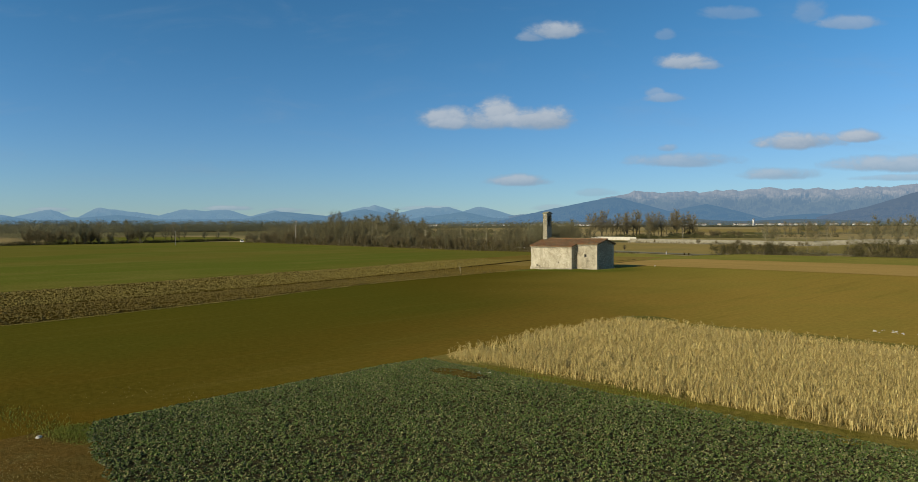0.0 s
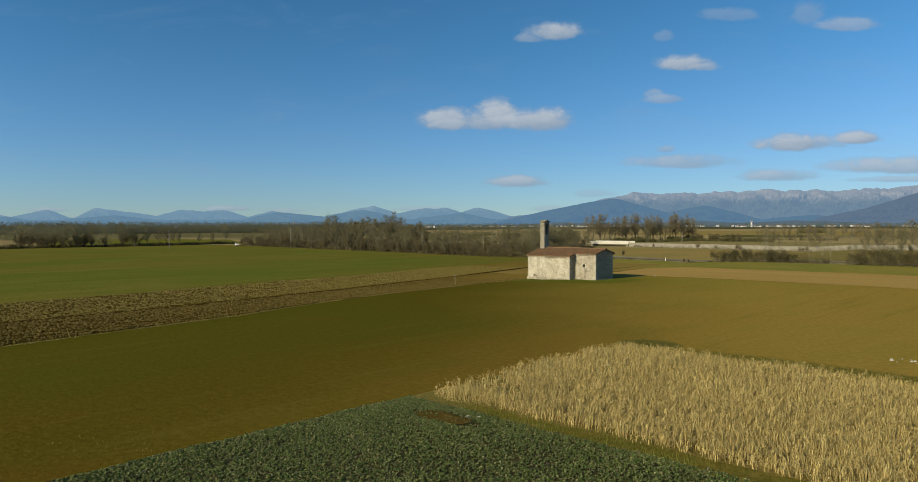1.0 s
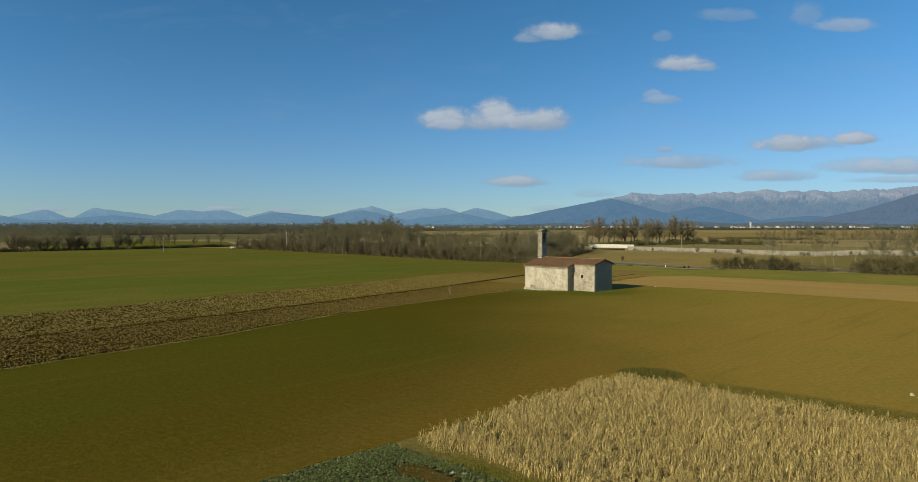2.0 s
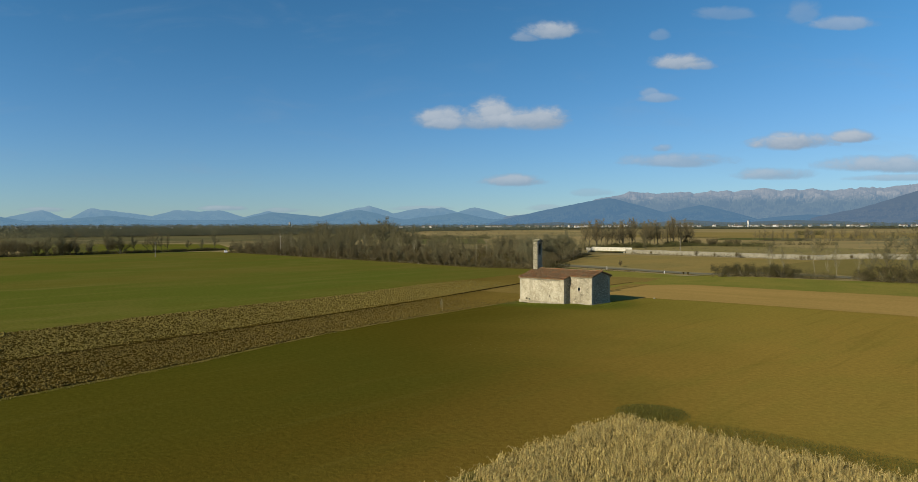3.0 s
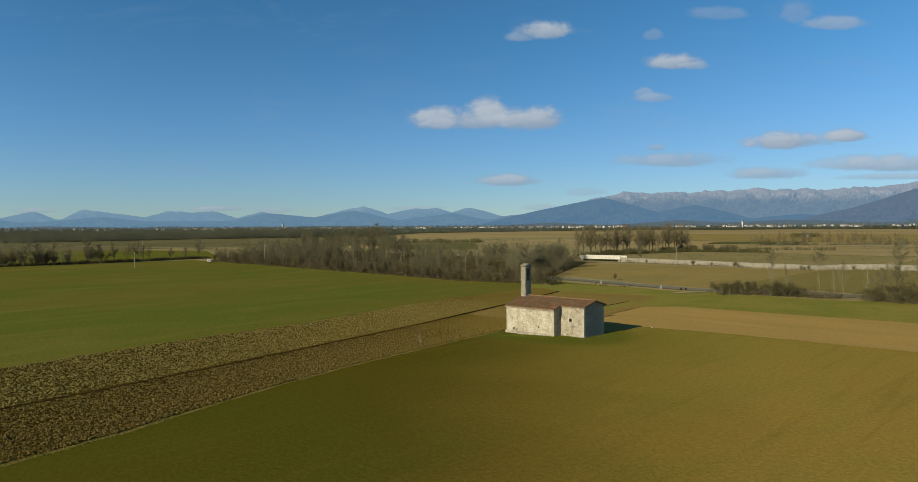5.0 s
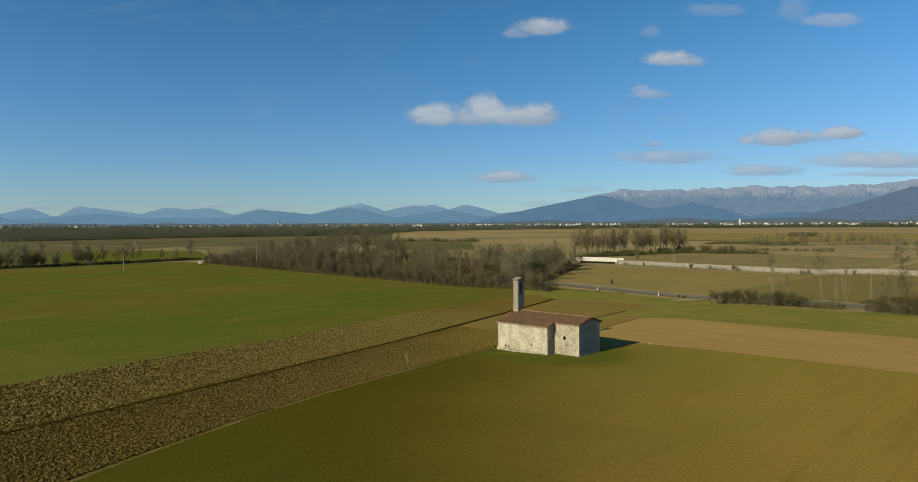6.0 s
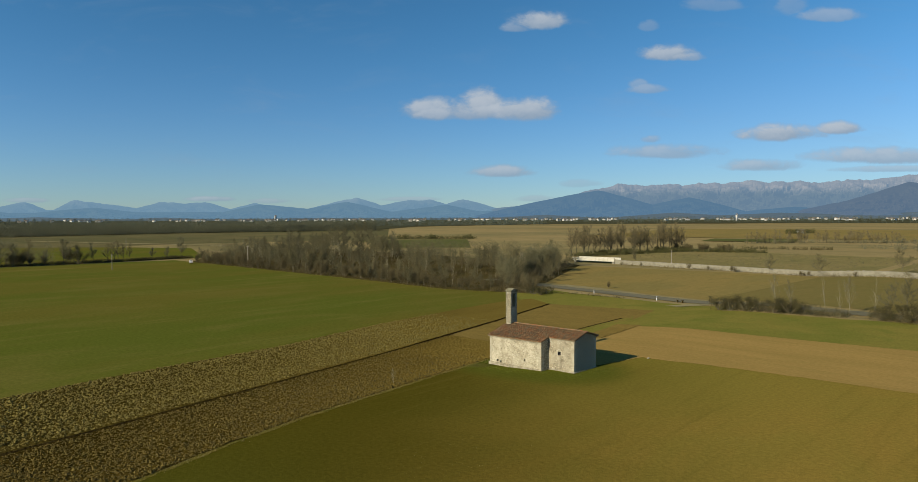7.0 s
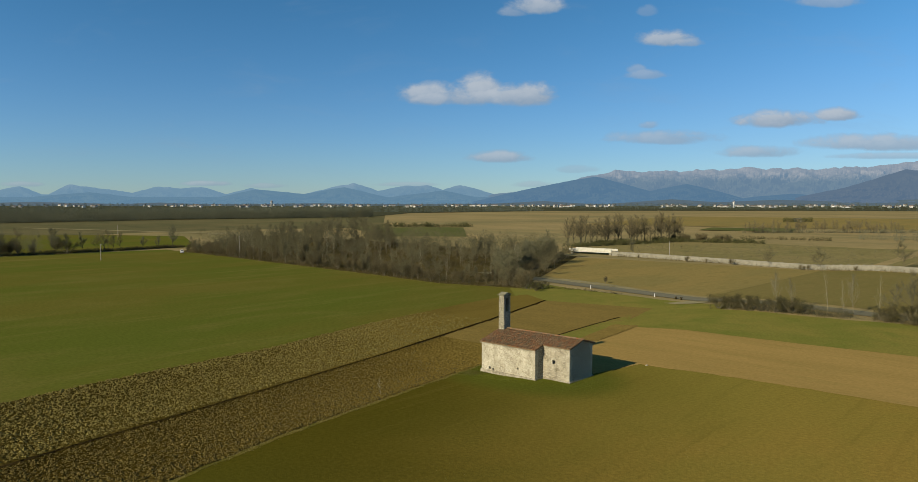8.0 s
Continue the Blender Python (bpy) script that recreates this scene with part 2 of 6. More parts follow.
# west tones darkened: shade between the clods is painted into the soil
M_PLOUGH = graded_field("ploughed_soil", [(0.060, 0.045, 0.010), (0.055, 0.041, 0.009), (0.050, 0.037, 0.008)], [(0.200, 0.147, 0.032), (0.186, 0.136, 0.029), (0.172, 0.126, 0.027)], -72, -20)
M_BROWN = earth("fine_brown_tilth", (0.268, 0.190, 0.052), (0.240, 0.172, 0.047), (0.212, 0.154, 0.041), 0.04, 2.2, (0.5, 2.5, 1), 0.2, 0.08, tone=0.4, mid=0.3)
# near-black tones put the trench shade into the soil colour
M_FURROW = earth("furrow_shade_soil", (0.036, 0.026, 0.009), (0.048, 0.034, 0.011), (0.026, 0.019, 0.007), 0.2, 3.0, bump=0.1, tone=0.6)
M_DRYGRASS = earth("dry_grass_litter", (0.26, 0.20, 0.060), (0.20, 0.165, 0.045), (0.15, 0.14, 0.030), 0.15, 4.0, bump=0.1, tone=0.5)
M_CROPSOIL = earth("crop_soil", (0.060, 0.054, 0.025), (0.092, 0.080, 0.038), (0.046, 0.044, 0.020), 0.1, 4.0, bump=0.08, tone=0.5)
M_REDSOIL = earth("bare_reddish_soil", (0.135, 0.086, 0.021), (0.108, 0.076, 0.018), (0.155, 0.118, 0.033), 0.2, 5.0, bump=0.08, tone=0.5, mid=0.9)
M_PASTURE = earth("olive_pasture", (0.142, 0.134, 0.060), (0.188, 0.162, 0.072), (0.112, 0.112, 0.052), 0.004, 0.2, (1, 2.6, 1), 0.72, 0.05, tone=0.2, mid=0.012)
M_BALK = earth("worn_grass_balk", (0.185, 0.148, 0.030), (0.140, 0.128, 0.022), (0.250, 0.190, 0.050), 0.12, 4.0, bump=0.08, tone=0.5, mid=0.5)
M_GREENFAR = earth("far_green_field", (0.112, 0.128, 0.040), (0.135, 0.140, 0.046), (0.150, 0.140, 0.050), 0.01, 0.4, bump=0.03, tone=0.15)
M_ASPHALT = earth("grey_asphalt", (0.215, 0.200, 0.130), (0.185, 0.175, 0.115), (0.245, 0.225, 0.145), 0.08, 9.0, (0.15, 1.5, 1), 0.15, 0.01, 0.85, tone=0.25)
M_GRAVEL = earth("pale_gravel", (0.36, 0.31, 0.16), (0.30, 0.26, 0.13), (0.24, 0.20, 0.09), 0.1, 4.0, bump=0.05, tone=0.35)
M_LEAF = island("brassica_leaves", [(0.054, 0.090, 0.018), (0.110, 0.145, 0.038), (0.030, 0.054, 0.012), (0.24, 0.23, 0.10), (0.064, 0.104, 0.022), (0.150, 0.125, 0.055), (0.036, 0.068, 0.014), (0.086, 0.126, 0.030), (0.115, 0.112, 0.075)], 0.7, spec=0.06)
M_MAIZE = island("dry_maize_straw", [(0.46, 0.345, 0.112), (0.57, 0.45, 0.170), (0.32, 0.225, 0.065), (0.62, 0.50, 0.20), (0.24, 0.172, 0.053), (0.41, 0.325, 0.110), (0.35, 0.30, 0.098)], 0.8, small=9)
M_WEED = island("dark_weeds", [(0.085, 0.088, 0.014), (0.1, 0.098, 0.018), (0.12, 0.1, 0.022)], 0.85)
M_BARK = island("grey_bark", [(0.16, 0.14, 0.085), (0.21, 0.185, 0.115), (0.13, 0.11, 0.066)], 0.95, 0.02, 8, True)
M_PALEBARK = island("pale_bark", [(0.33, 0.295, 0.19), (0.26, 0.23, 0.15)], 0.9, 0.02, 8, True)
M_TWIG = island("bare_twigs", [(0.124, 0.112, 0.056), (0.167, 0.149, 0.076), (0.090, 0.081, 0.041), (0.142, 0.131, 0.063)], 0.95)
M_TWIGRED = island("reddish_thicket_twigs", [(0.113, 0.092, 0.044), (0.142, 0.115, 0.056), (0.083, 0.068, 0.032), (0.115, 0.103, 0.047)], 0.95)
M_BARKDARK = island("dark_bark", [(0.080, 0.075, 0.048), (0.062, 0.058, 0.036)], 0.95, 0.02, 8, True)
M_TWIGDARK = island("dark_bare_twigs", [(0.165, 0.135, 0.070), (0.205, 0.170, 0.090), (0.125, 0.104, 0.052)], 0.95)
M_TWIGOLIVE = island("olive_grey_twigs", [(0.150, 0.140, 0.074), (0.185, 0.172, 0.094), (0.112, 0.106, 0.054)], 0.95)
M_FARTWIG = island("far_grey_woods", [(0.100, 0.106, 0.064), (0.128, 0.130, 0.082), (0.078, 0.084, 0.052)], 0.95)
# aerial haze is put into these bluer twig tones
M_HAZEWOOD = island("haze_tinted_woods", [(0.080, 0.096, 0.072), (0.105, 0.120, 0.092), (0.062, 0.078, 0.060)], 0.95)
M_IVY = island("evergreen_leaves", [(0.055, 0.062, 0.018), (0.075, 0.075, 0.024), (0.095, 0.085, 0.03)], 0.8)


def clay_tiles():
    """Old half-round tiles: each its own red or brown, patches of grey-brown lichen over many of them."""
    m = island("weathered_roof_tiles", [(0.205, 0.088, 0.036), (0.25, 0.118, 0.050), (0.145, 0.085, 0.042), (0.20, 0.132, 0.068), (0.132, 0.10, 0.054), (0.29, 0.155, 0.072), (0.175, 0.13, 0.075)], 0.92, 0.01, 14)
    n = Nodes(m.node_tree, False)
    bsdf = n.t.nodes["Principled BSDF"]
    base = bsdf.inputs["Base Color"].links[0].from_socket
    p = place(n)
    lichen = n.ramp(n.noise(p, 0.75, 6, 0.7, 0.4), 0.46, 0.66)
    bleach = n.ramp(n.noise(n.scaled(p, (1.0, 0.6, 1)), 1.9, 5, 0.7, 0.6), 0.58, 0.74)
    col = n.mix(n.math("MULTIPLY", lichen, 0.55), base, (0.128, 0.100, 0.056))
    n.put(bsdf.inputs["Base Color"], n.mix(n.math("MULTIPLY", bleach, 0.5), col, (0.33, 0.235, 0.15)))
    return m


M_TILE = clay_tiles()
M_STONE = island("rubble_stones", [(0.42, 0.375, 0.265), (0.55, 0.50, 0.37), (0.24, 0.21, 0.145), (0.64, 0.59, 0.455), (0.33, 0.29, 0.20), (0.48, 0.43, 0.31), (0.28, 0.245, 0.168)], 0.92, 0.015, 14)
M_QUOIN = island("dressed_corner_stones", [(0.40, 0.36, 0.255), (0.47, 0.425, 0.31), (0.32, 0.285, 0.20), (0.44, 0.40, 0.29)], 0.92, 0.03, 7, True)
M_WHITE = island("white_render_walls", [(0.62, 0.61, 0.58), (0.40, 0.385, 0.35), (0.80, 0.79, 0.76), (0.50, 0.45, 0.38)], 0.9, 0, 2, True)
M_ROOFS = island("red_village_roofs", [(0.20, 0.165, 0.145), (0.24, 0.20, 0.175), (0.16, 0.145, 0.14)], 0.9, 0, 2, True)
M_BUSH = island("brown_bush_twigs", [(0.062, 0.055, 0.021), (0.082, 0.071, 0.027), (0.048, 0.045, 0.016)], 0.9)
M_CLOD = island("dry_earth_clods", [(0.165, 0.131, 0.030), (0.130, 0.100, 0.022), (0.198, 0.160, 0.040), (0.098, 0.076, 0.016)], 0.95)
M_CLODDARK = island("moist_earth_clods", [(0.117, 0.085, 0.018), (0.089, 0.065, 0.013), (0.144, 0.107, 0.023), (0.067, 0.050, 0.011)], 0.95)
# moister brown strip; its west tones also carry painted shade of the clod gaps
M_PLOUGHDARK = graded_field("moist_gap_shade_soil", [(0.050, 0.035, 0.007), (0.046, 0.032, 0.007), (0.042, 0.030, 0.006)], [(0.222, 0.158, 0.036), (0.206, 0.147, 0.033), (0.192, 0.137, 0.030)], -58, -6)
M_DRYBLADE = island("dry_grass_blades", [(0.24, 0.19, 0.060), (0.17, 0.145, 0.040), (0.30, 0.24, 0.085)], 0.9)
M_GRASSY = island("green_grass_blades", [(0.105, 0.128, 0.015), (0.140, 0.146, 0.020), (0.085, 0.115, 0.012)], 0.85)
M_GLASS = island("dark_window", [(0.02, 0.022, 0.025), (0.03, 0.032, 0.035)], 0.2, 0, 2, True, 0.5)
M_POST = island("white_post_plastic", [(0.75, 0.74, 0.70), (0.66, 0.65, 0.62)], 0.6, 0, 4)
M_POLEWOOD = island("weathered_pole_wood", [(0.34, 0.31, 0.26), (0.28, 0.25, 0.21)], 0.9, 0.01, 8)
M_STEEL = island("galvanised_steel", [(0.52, 0.52, 0.50), (0.60, 0.60, 0.58)], 0.5, 0, 4)
M_STEEL.node_tree.nodes["Principled BSDF"].inputs["Metallic"].default_value = 0.6


def masonry(name, base, pale, dark, stone_scale):
    """Lime mortar over rubble: worn plaster, stains and small stones showing."""
    m, n, bsdf = material(name)
    p = place(n)
    vor = n.add("ShaderNodeTexVoronoi")
    vor.feature = "F1"
    n.put(vor.inputs["Vector"], n.scaled(p, (1, 1, 1.5)))
    vor.inputs["Scale"].default_value = stone_scale
    wear = n.ramp(n.noise(p, 0.9, 6, 0.7, 0.3), 0.40, 0.66)
    stain = n.ramp(n.noise(n.scaled(p, (1.6, 1.6, 0.5)), 0.8, 5, 0.65), 0.42, 0.75)
    col = n.mix(wear, pale, base)
    col = n.mix(n.math("MULTIPLY", n.ramp(vor.outputs["Distance"], 0.25, 0.62), n.math("MULTIPLY", wear, 0.75)), col, dark)
    col = n.mix(n.math("MULTIPLY", stain, 0.62), col, dark)
    grain = n.noise(p, 16, 5, 0.7)
    g = n.add("ShaderNodeVectorMath")
    g.operation = "SCALE"
    n.put(g.inputs[0], col), n.put(g.inputs["Scale"], n.math("ADD", 0.75, n.math("MULTIPLY", grain, 0.5)))
    n.put(bsdf.inputs["Base Color"], g.outputs[0])
    bsdf.inputs["Roughness"].default_value = 0.95
    relief(n, bsdf, n.math("SUBTRACT", grain, vor.outputs["Distance"]), 0.04)
    return m


M_MORTAR = masonry("lime_mortar", (0.33, 0.292, 0.20), (0.43, 0.385, 0.275), (0.14, 0.12, 0.078), 4.2)
# darker copy of the mortar: dark joints plus painted shade for shaded walls
M_DARKMORTAR = masonry("shade_dark_mortar", (0.17, 0.155, 0.10), (0.25, 0.225, 0.15), (0.085, 0.075, 0.045), 3.4)
M_PLASTER = masonry("worn_lime_plaster", (0.43, 0.385, 0.272), (0.55, 0.505, 0.37), (0.25, 0.215, 0.142), 4.2)
M_MOSSSTONE = masonry("mossy_cap_stone", (0.215, 0.20, 0.125), (0.29, 0.265, 0.17), (0.12, 0.12, 0.06), 3.0)
M_CONCRETE = masonry("weathered_concrete", (0.255, 0.240, 0.180), (0.290, 0.272, 0.205), (0.195, 0.178, 0.126), 0.8)
M_PALECONC = masonry("white_bridge_concrete", (0.55, 0.53, 0.43), (0.62, 0.60, 0.50), (0.40, 0.37, 0.27), 0.5)


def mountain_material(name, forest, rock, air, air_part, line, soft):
    """Wooded slopes below, bare rock above the tree line; haze is painted over them as flat blue emission (far
    backdrop).
    """
    m, n, bsdf = material(name)
    p = place(n)
    sep = n.add("ShaderNodeSeparateXYZ")
    n.put(sep.inputs[0], p)
    rough = n.noise(n.scaled(p, (1, 1, 1.4)), 0.012, 8, 0.65, 0.4)
    h = n.math("ADD", sep.outputs[2], n.math("MULTIPLY", n.math("SUBTRACT", rough, 0.5), soft * 2.4))
    col = n.mix(n.ramp(h, line - soft, line + soft), forest, rock)
    # pale scree and snow lying in the gullies above the tree line
    scree = n.ramp(n.noise(n.scaled(p, (1, 1, 0.35)), 0.035, 7, 0.7, 0.8), 0.58, 0.70)
    col = n.mix(n.math("MULTIPLY", scree, n.math("MULTIPLY", n.ramp(h, line, line + 2 * soft), 0.8)), col, (0.85, 0.84, 0.82))
    g = n.add("ShaderNodeVectorMath")
    g.operation = "SCALE"
    n.put(g.inputs[0], col), n.put(g.inputs["Scale"], n.math("ADD", 0.45, n.math("MULTIPLY", n.noise(p, 0.03, 6, 0.7), 1.1)))
    n.put(bsdf.inputs["Base Color"], g.outputs[0])
    bsdf.inputs["Roughness"].default_value = 1.0
    bsdf.inputs["Specular IOR Level"].default_value = 0.0
    # no real air: the haze is a constant emission mixed into the surface
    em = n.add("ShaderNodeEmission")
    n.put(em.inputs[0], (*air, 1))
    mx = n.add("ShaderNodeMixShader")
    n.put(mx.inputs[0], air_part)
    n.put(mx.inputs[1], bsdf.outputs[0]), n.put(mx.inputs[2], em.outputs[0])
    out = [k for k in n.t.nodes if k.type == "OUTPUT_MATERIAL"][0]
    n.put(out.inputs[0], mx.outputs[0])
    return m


# third colour: emissive haze painted over each range; next number is its share
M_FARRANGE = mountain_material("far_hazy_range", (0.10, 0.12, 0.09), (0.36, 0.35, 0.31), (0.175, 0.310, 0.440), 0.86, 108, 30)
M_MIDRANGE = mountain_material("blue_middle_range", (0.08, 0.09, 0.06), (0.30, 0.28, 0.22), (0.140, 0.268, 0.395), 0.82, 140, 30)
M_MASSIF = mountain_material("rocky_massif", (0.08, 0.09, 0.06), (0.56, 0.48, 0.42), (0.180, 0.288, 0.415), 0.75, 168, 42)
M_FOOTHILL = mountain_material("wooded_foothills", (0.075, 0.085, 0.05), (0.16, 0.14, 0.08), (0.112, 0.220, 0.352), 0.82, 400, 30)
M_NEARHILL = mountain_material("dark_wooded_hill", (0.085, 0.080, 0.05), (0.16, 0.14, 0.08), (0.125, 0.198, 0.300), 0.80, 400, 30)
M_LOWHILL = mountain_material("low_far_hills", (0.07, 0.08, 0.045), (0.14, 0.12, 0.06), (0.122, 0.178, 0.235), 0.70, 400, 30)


# ---------------------------------------------------------------- helpers for meshes
def smooth(a, b, x):
    u = min(1.0, max(0.0, (x - a) / (b - a)))
    return u * u * (3 - 2 * u)


def gz(x, y):
    """Height of the land: level by the chapel, a little lower to the west."""
    return -1.3 * smooth(-2, -28, x)


def mesh_of(name, verts, faces, mat, soft=False):
    me = bpy.data.meshes.new(name)
    me.from_pydata([tuple(v) for v in verts], [], faces)
    me.materials.append(mat)
    if soft:
        me.polygons.foreach_set("use_smooth", [True] * len(me.polygons))
    me.update()
    return me


def part(name, me, parent=None, label="", m=None):
    ob = new(name, me)
    if parent:
        ob.parent = parent
    if m is not None:
        ob.matrix_basis = m
    if label:
        ob["label"] = label
    return ob


class Soup:
    """Collects vertices and faces of one mesh."""

    def __init__(self):
        self.v, self.f = [], []

    def face(self, *pts):
        k = len(self.v)
        self.v.extend(tuple(p) for p in pts)
        self.f.append(tuple(range(k, k + len(pts))))

    def box(self, x0, x1, y0, y1, z0, z1):
        k = len(self.v)
        self.v += [(x0, y0, z0), (x1, y0, z0), (x1, y1, z0), (x0, y1, z0), (x0, y0, z1), (x1, y0, z1), (x1, y1, z1), (x0, y1, z1)]
        for q in ((0, 3, 2, 1), (4, 5, 6, 7), (0, 1, 5, 4), (1, 2, 6, 5), (2, 3, 7, 6), (3, 0, 4, 7)):
            self.f.append(tuple(k + i for i in q))

    def tube(self, a, b, ra, rb, sides=3):
        a, b = Vector(a), Vector(b)
        d = (b - a).normalized()
        s = d.cross(Vector((0, 0, 1)) if abs(d.z) < 0.9 else Vector((1, 0, 0))).normalized()
        t = d.cross(s)
        k = len(self.v)
        for c, r in ((a, ra), (b, rb)):
            for i in range(sides):
                w = 2 * math.pi * i / sides
                self.v.append(tuple(c + (s * math.cos(w) + t * math.sin(w)) * r))
        for i in range(sides):
            j = (i + 1) % sides
            self.f.append((k + i, k + j, k + sides + j, k + sides + i))

    def mesh(self, name, mat, soft=False):
        return mesh_of(name, self.v, self.f, mat, soft)


def along(line, k):
    """k points evenly spaced along a polyline."""
    pts = [Vector((p[0], p[1], 0)) for p in line]
    seg = [(b - a).length for a, b in zip(pts, pts[1:])]
    total, out = sum(seg), []
    for i in range(k):
        s = total * i / (k - 1)
        j = 0
        while j < len(seg) - 1 and s > seg[j]:
            s -= seg[j]
            j += 1
        out.append(pts[j].lerp(pts[j + 1], min(1.0, s / max(seg[j], 1e-6))))
    return out


def at(t, dist):
    """A place on the plain: tangent of its bearing from the main line of sight, and how far it is along that line."""
    p = HUB + (FWD + RGT * t) * dist
    return p.x, p.y


def sheet(name, side_a, side_b, nu, nv, mat, lift, label, category, height=None, ragged=0.0):
    """A piece of land between two long sides, laid on the ground."""
    A, B = along(side_a, nv), along(side_b, nv)
    verts, faces = [], []
    for j in range(nv):
        for i in range(nu):
            p = A[j].lerp(B[j], i / (nu - 1))
            if ragged and i in (0, nu - 1):
                w = noise.noise((p.x * 0.35, p.y * 0.35, 7.3)) + 0.6 * noise.noise((p.x * 1.3, p.y * 1.3, 2.1))
                p = p + (B[j] - A[j]).normalized() * w * ragged
            edge = min(i, nu - 1 - i, j, nv - 1 - j)
            h = height(p.x, p.y, i / (nu - 1)) * min(1.0, edge / 2) if height else 0.0
            verts.append((p.x, p.y, gz(p.x, p.y) + lift + h))
    for j in range(nv - 1):
        for i in range(nu - 1):
            k = j * nu + i
            faces.append((k, k + 1, k + nu + 1, k + nu))
    me = mesh_of(name, verts, faces, mat, True)
    ob = new(name, me)
    if me.polygons[0].normal.z < 0:
        me.flip_normals()
    return tagged(ob, label, category, kind="structure")


# ---------------------------------------------------------------- land
def build_ground():
    c = [-5200, -3500, -2300, -1500, -1000, -700, -480, -330, -230, -160, -110, -75, -50, -36, -28, -24, -20, -16, -12, -8, -4, -2, 5, 20, 40, 60, 80, 110, 160, 230, 330, 480, 700, 1000, 1500, 2300, 3500, 5200]
    r = [-5200, -2300, -1000, -480, -230, -110, -50, 0, 50, 110, 230, 480, 1000, 2300, 5200]
    verts = [(x, y, gz(x, y)) for y in r for x in c]
    k = len(c)
    faces = [(j * k + i, j * k + i + 1, (j + 1) * k + i + 1, (j + 1) * k + i) for j in range(len(r) - 1) for i in range(k - 1)]
    tagged(new("ground", mesh_of("ground", verts, faces, M_PLAIN, True)), "flat ochre and olive winter farmland out to the hills", "ground", kind="structure")


WHEAT_EDGE = [(-38, -130), (-43, -90), (-45.5, -62), (-49, -38), (-51, -12), (-57, 16), (-61, 45), (-62, 60), (-60, 71)]
FURROW = [(-13, -130), (-19, -90), (-23.5, -58), (-28.5, -30), (-33.5, -3), (-42.5, 36), (-50, 65)]
MEADOW_EDGE = [(6, -130), (1.5, -84), (-2, -64), (-7.5, -47), (-10.8, -35), (-13.4, -20), (-16.5, -1), (-18, 12), (-22, 30), (-20.5, 52), (-25, 71)]
WOOD_FRONT = [(-69, 80), (-94, 73.5), (-138, 77), (-211, 80.5), (-272, 83)]


def clods(x, y, u):
    """Turned furrow slices broken into lumps, with deep gaps between them."""
    across, ahead = x * 0.982 + y * 0.189, y * 0.982 - x * 0.189
    d = noise.voronoi((across * 2.3, ahead * 1.5, 0.5))[0]
    lump = max(0.0, 1.0 - (d[0] / max(d[1], 1e-3)) ** 2)
    b = noise.noise((x * 4.3, y * 4.3, 5.0))
    c = noise.noise((x * 0.5, y * 0.5, 9.0))
    fade = 1.0 - 0.7 * smooth(0, 45, y)
    return (0.24 * lump + 0.07 * b + 0.05 * c) * fade


build_ground()
sheet("meadow", [(6, -135), (1.7, -84), (-1.8, -64), (-7.3, -47), (-10.6, -35), (-13.2, -20), (-16.3, -1), (-17.6, 14), (-20, 24)],
      [(37.2, -135), (37.2, -100), (37.2, -80), (36.5, -60), (36.5, -40), (36.5, -20), (36.5, -5), (36.5, 8), (36.5, 20)], 60, 90, M_MEADOWMIX, 0.03,
      "olive-brown field of sparse young winter cereal", "field")
sheet("meadow_east", [(36.5, -54), (60, -54), (80, -54), (120, -54)], [(36.5, 20), (60, 20), (80, 20), (120, 20)], 20, 20, M_MEADOWMIX, 0.03,
      "pale olive-brown cereal field beyond the maize", "field")
sheet("wheat_field", [(-310, -160), (-306, -60), (-300, 8), (-297, 48), (-290, 84)], [(-30, -160), (-37.3, -90), (-43.5, -38), (-51.5, 18), (-54.5, 72)], 60, 60, M_WHEAT, 0.03,
      "bright green field of young winter wheat", "field")
sheet("wheat_headland", [(-272, 83.6), (-211, 81.2), (-138, 77.8), (-94, 74.5), (-69, 81)], [(-272, 76), (-211, 75), (-138, 72), (-94, 66), (-50, 62)], 8, 60, M_WHEAT, 0.035,
      "grassy green headland along the wood", "field", ragged=0.8)
sheet("ploughed_field", WHEAT_EDGE, FURROW, 150, 980, M_PLOUGH, 0.05, "ploughed brown field with coarse dry earth clods", "field", clods, 0.3)
NORTH = 16
south = [p for p in FURROW if p[1] < NORTH] + [(-37.4, NORTH)]
sheet("ploughed_field", south, [p for p in MEADOW_EDGE if p[1] < NORTH] + [(-18.6, NORTH)], 130, 820, M_PLOUGHDARK, 0.05, "ploughed brown field with finer darker clods", "field",
      lambda x, y, u: 0.8 * clods(x + 50, y, u), 0.3)
sheet("tilled_field", [(-36.9, 13), (-42.5, 36), (-50, 65)], [(-18.2, 13), (-22, 30), (-20.5, 52), (-25, 71)], 60, 120, M_BROWN, 0.06, "smooth brown tilled soil behind the chapel", "field",
      lambda x, y, u: 0.07 * abs(noise.noise((x * 2, y * 2, 0.0))) + 0.03 * noise.noise((x * 5, y * 5, 1.0)), 0.3)


def trench(x, y, u):
    s = abs(u - 0.5) * 2
    return 0.22 * math.exp(-((s - 0.75) / 0.25) ** 2) - 0.02 + 0.10 * noise.noise((x * 2.5, y * 2.5, 3.0))


